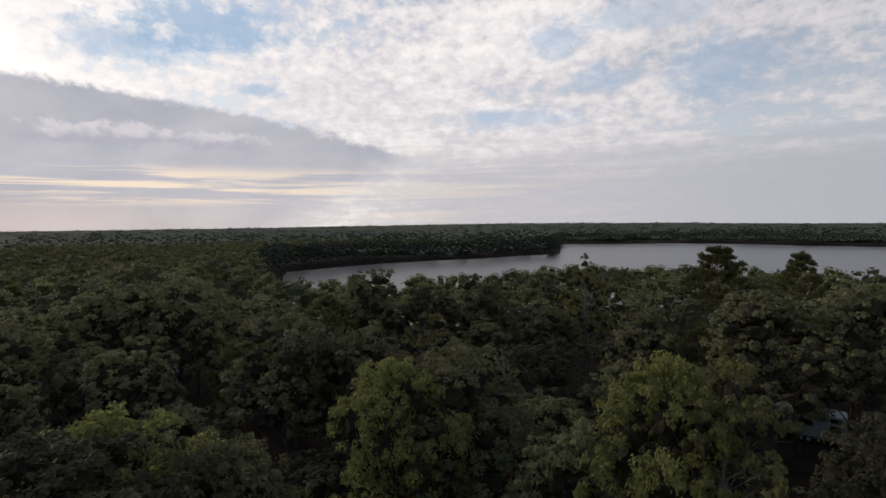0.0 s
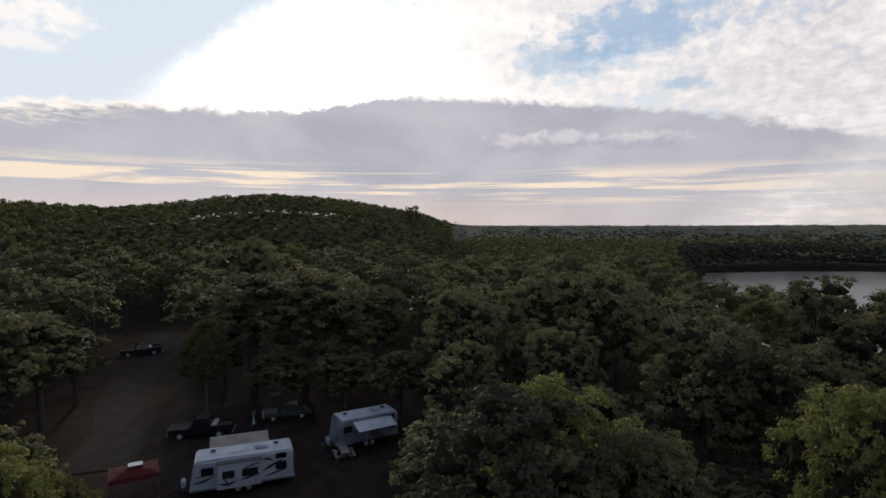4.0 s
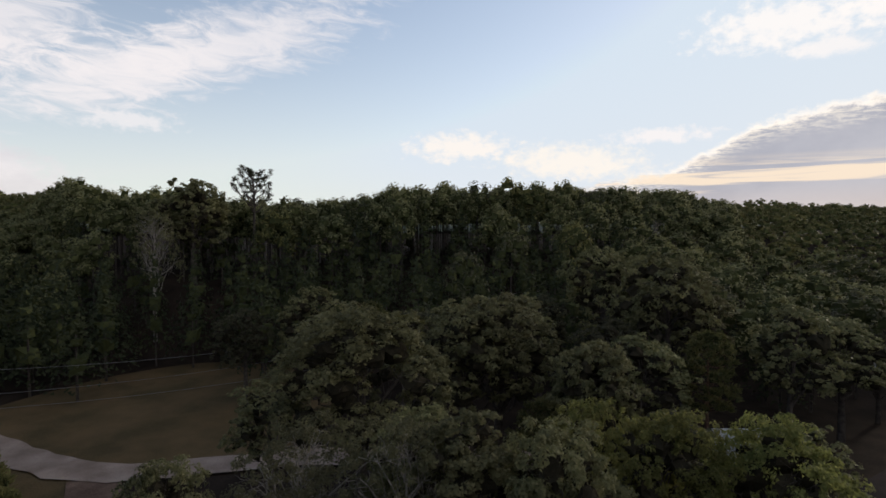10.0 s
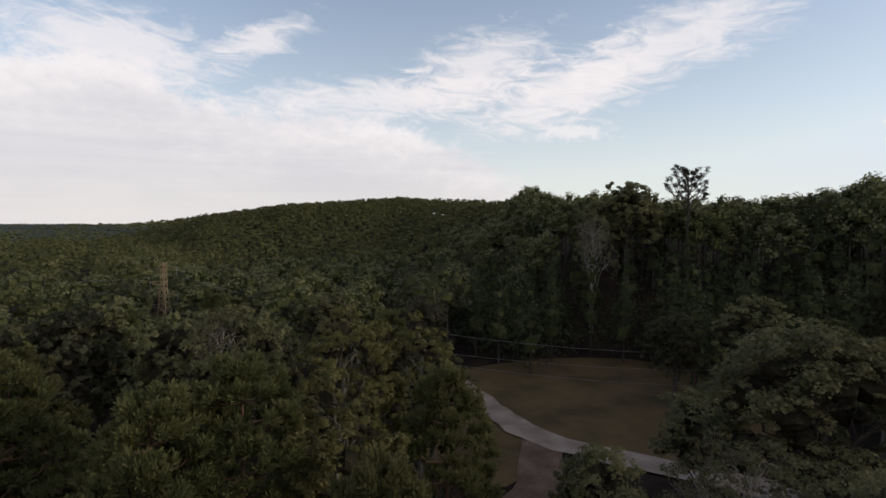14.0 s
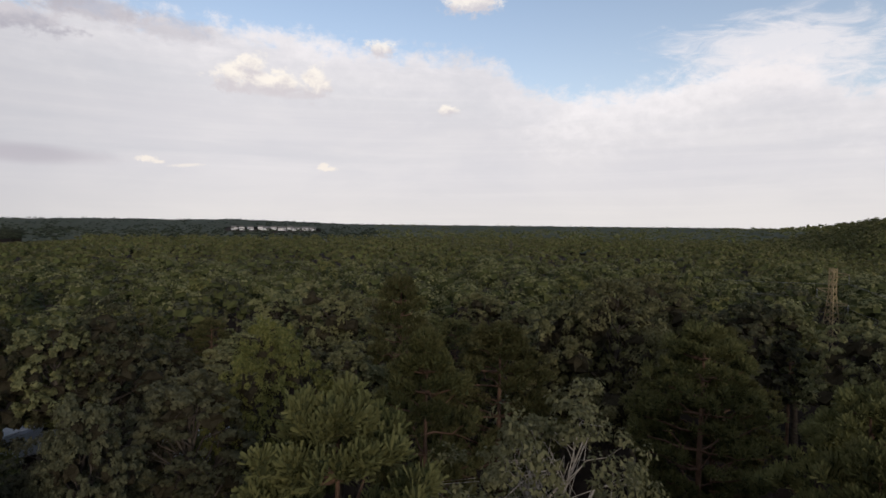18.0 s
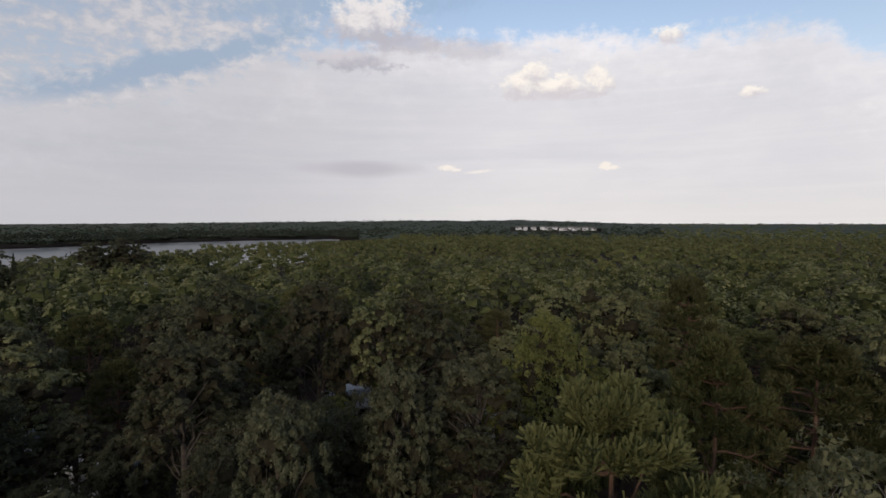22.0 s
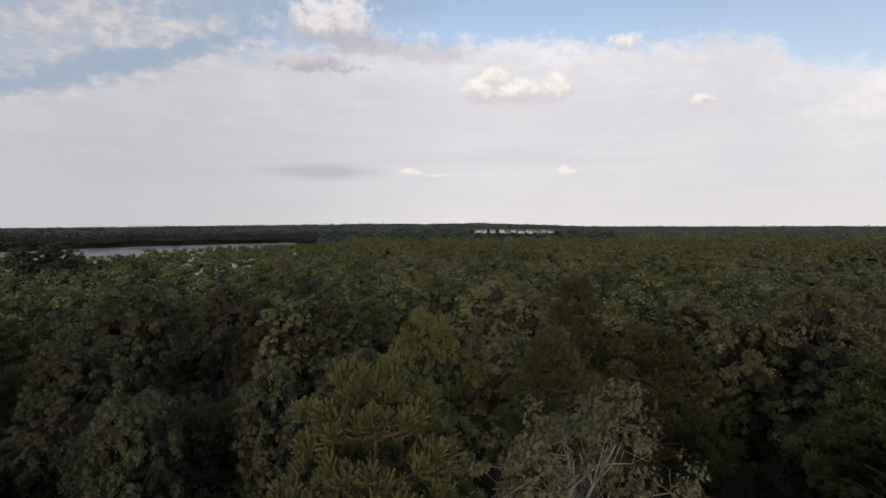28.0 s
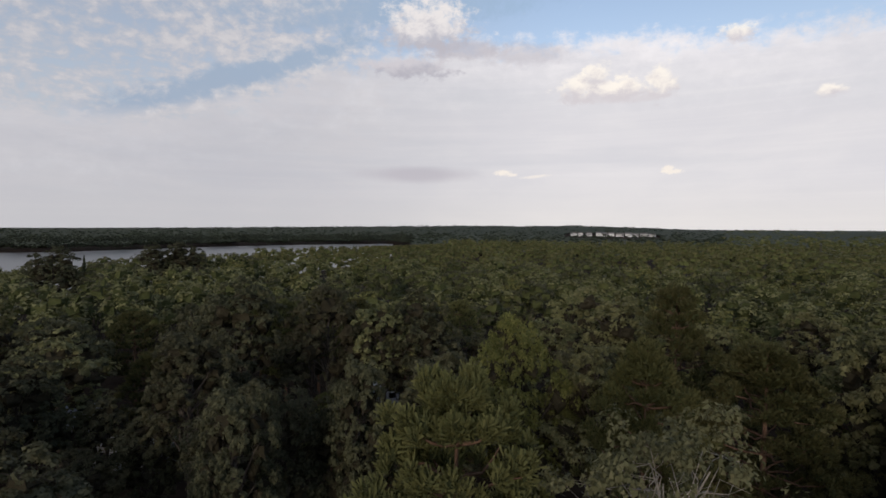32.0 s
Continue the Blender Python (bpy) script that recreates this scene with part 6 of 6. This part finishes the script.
def pylon(x, y, turn, height, label, steel=None):
    """A four-legged lattice mast with three arms to alternate sides."""
    steel = steel or PYLON_STEEL
    t = thing("lattice_pylon", x, y, turn, label, "pylon", "pylons of the power line")
    def half(z):
        return 1.25 + (0.30 - 1.25) * min(z / (height * 0.78), 1.0)
    levels = [0.0]
    while levels[-1] < height - 0.6:
        levels.append(min(height, levels[-1] + max(0.9, half(levels[-1]) * 1.7)))
    corner = lambda k, z: ((-1, 1, 1, -1)[k] * half(z), (-1, -1, 1, 1)[k] * half(z), z)
    for k in range(4):
        part("leg", joined(*[rod_bm(corner(k, a), corner(k, b), 0.065, n=5) for a, b in ((0, height * 0.78), (height * 0.78, height))]), steel, t)
    for a, b in zip(levels, levels[1:]):
        for k in range(4):
            j = (k + 1) % 4
            part("brace", joined(rod_bm(corner(k, a), corner(j, b), 0.035, n=4), rod_bm(corner(j, a), corner(k, b), 0.035, n=4)), steel, t)
    for z, s in ((height - 0.7, 1), (height - 2.8, -1), (height - 4.5, 1)):
        arm = part("arm", joined(rod_bm((0, 0, z + 0.15), (s * 2.0, 0, z), 0.06, n=5), rod_bm((s * 0.3, 0.3, z - 0.5), (s * 2.0, 0, z), 0.04, n=4), rod_bm((s * 0.3, -0.3, z - 0.5), (s * 2.0, 0, z), 0.04, n=4)), steel, t)
        part("insulator", joined(*[rod_bm((s * 2.0, 0, z - 0.05 - 0.16 * q), (s * 2.0, 0, z - 0.13 - 0.16 * q), 0.10, 0.05, n=8) for q in range(7)]), STEEL, arm, "string of grey insulator discs")
    return t


def cable(a, b, sag, label="thin sagging power cable"):
    a, b = Vector(a), Vector(b)
    n = 28
    pts = [a.lerp(b, i / n) - Vector((0, 0, 4 * sag * (i / n) * (1 - i / n))) for i in range(n + 1)]
    v, f = tube([tuple(p) for p in pts], [0.022] * (n + 1), 5)
    return tagged(new("power_cable", mesh_of("power_cable", v, f, WIRE, True)), label, "cable", "cables of the power line")


def house(x, y, turn, w, d, h, label):
    t = thing("lake_house", x, y, turn, label, "house", "houses on the far shore")
    part("wall", box_bm(w, d, h, (0, 0, h / 2)), HOUSE_WHITE, t)
    bm = bmesh.new()
    pr = [[bm.verts.new((sx * (w / 2 + 0.4), yy, zz)) for yy, zz in ((-d / 2 - 0.5, h - 0.1), (0, h + d * 0.36), (d / 2 + 0.5, h - 0.1))] for sx in (-1, 1)]
    bm.faces.new(pr[0])
    bm.faces.new(pr[1][::-1])
    for i in range(3):
        bm.faces.new((pr[0][i], pr[1][i], pr[1][(i + 1) % 3], pr[0][(i + 1) % 3]))
    part("roof", bm, SHINGLE, t)
    k = max(2, int(w / 3))
    for i in range(k):
        wn = part("window", box_bm(1.2, 0.12, 1.3, (-w / 2 + w * (i + 0.5) / k, -d / 2 - 0.03, h * 0.55)), HOUSE_WHITE, t)
        part("pane", box_bm(1.0, 0.06, 1.1, (-w / 2 + w * (i + 0.5) / k, -d / 2 - 0.09, h * 0.55)), GLASS_DARK, wn)
    return t


# ---- the camp ----
travel_trailer(20.7, 37.2, -28, "white travel trailer with black swoosh stripes, slide-out and tan awning", 7.3, True, True, 1.9)
travel_trailer(32.2, 36.5, -18, "white travel trailer with a pale awning rolled out on dirt", 5.9, False, False, 0.0, 1.4, DULL_GEL)
car("pickup_truck", 23.2, 49.0, -38, "black pickup truck with a bright tool box parked on dirt", BLACK_PAINT)
car("pickup_truck", 31.9, 87.0, -20, "dark pickup truck parked beside the gravel track", BLACK_PAINT)
travel_trailer(25.0, 93.5, 40, "pale trailer half hidden by leaves beside the track", 6.0, False, False)
car("car", 31.2, 47.2, -28, "grey car parked under the oaks", GREY_PAINT, "car")
canopy(14.6, 41.4, -18)
picnic_table(28.9, 35.2, 60, "weathered wooden picnic table beside the white trailer")
picnic_table(25.4, 43.6, -10, "weathered wooden picnic table on the dirt yard")
tent(0.6, 48.2, 30, "blue-grey tarpaulin shelter beside a trailer under the trees")
travel_trailer(3.6, 50.6, 25, "white trailer half hidden by oak crowns", 6.4, False, False)
travel_trailer(53.5, 45.5, -40, "white trailer in deep shade under oaks", 6.6, False, False)
travel_trailer(61.0, 46.0, -30, "white trailer with a leaf-strewn roof among trunks", 6.4, False, False)
travel_trailer(66.5, 33.0, -60, "pale trailer glimpsed between oak trunks", 6.4, False, False)
car("car", 48.6, 41.2, -45, "grey car parked beside a shaded trailer", GREY_PAINT, "suv")
travel_trailer(57.5, 14.5, -75, "white trailer under dense oak crowns", 6.4, False, False)
car("car", 41.4, -9.0, -100, "dark red car parked between trees", RED_PAINT, "suv")
travel_trailer(48.6, -36.5, -130, "pale trailer in shade among the trees", 6.4, False, False)
travel_trailer(10.6, -46.6, 165, "white trailer with a bright side among dark pines", 6.4, False, False, body_mat=DULL_GEL)
travel_trailer(-9.6, -57.6, 190, "white trailer glimpsed through the crowns", 6.4, False, False)
travel_trailer(-19.8, -46.0, 150, "pale trailer roof under pine boughs", 6.0, False, False)
car("car", -66.0, -18.5, 100, "grey car parked under pines", GREY_PAINT, "suv")
car("car", -63.5, -30.0, 95, "dark car parked under pines", BLACK_PAINT, "car")
travel_trailer(20.0, -58.0, 160, "pale trailer in deep shade under the trees", 6.0, False, False)
post = thing("service_post", 27.9, 48.0, 0, "white painted electric service post on dirt", "post")
part("post", box_bm(0.16, 0.16, 1.3, (0, 0, 0.65), 0.02), WHITE_GEL, post)
part("meter_box", box_bm(0.34, 0.2, 0.42, (0, -0.06, 1.2), 0.03), STEEL, post, "grey meter box")

# ---- the power line ----
P1, P2, P3, P0 = (-84.3, -7.4), (-162, -106), (-216, -176), (-5.5, 118)
pylon(*P1, 60, 15.2, "rusty yellow lattice pylon rising out of the trees")
pylon(*P2, 50, 14.6, "distant lattice pylon in the cleared line", WEATHERED)
pylon(*P3, 50, 15.0, "small far-off lattice pylon in the cleared line", WEATHERED)
pylon(*P0, 40, 15.0, "lattice pylon on the wooded slope", WEATHERED)


def arm_tip(p, turn, height, k):
    z, s = ((height - 0.7, 1), (height - 2.8, -1), (height - 4.5, 1))[k]
    return (p[0] + s * 2.0 * math.cos(radians(turn)), p[1] + s * 2.0 * math.sin(radians(turn)), ground_z(*p) + z - 1.2)


for k in range(3):
    cable(arm_tip(P1, 60, 15.2, k), arm_tip(P0, 40, 15.0, k), 11.0)
    cable(arm_tip(P1, 60, 15.2, k), arm_tip(P2, 50, 15.5, k), 3.0)
    cable(arm_tip(P2, 50, 15.5, k), arm_tip(P3, 50, 16.0, k), 2.0)

# ---- houses on the far shore ----
rng_h = random.Random(8)
for i in range(11):
    a, d = 143.6 + i * 0.74 + rng_h.uniform(-0.2, 0.2), 1200 + rng_h.uniform(-20, 30)
    house(-math.sin(radians(a)) * d, math.cos(radians(a)) * d, a + rng_h.uniform(-20, 20), rng_h.uniform(9, 15), 8, rng_h.uniform(4.5, 6.5), "white lakeside house with a grey roof on the far shore")
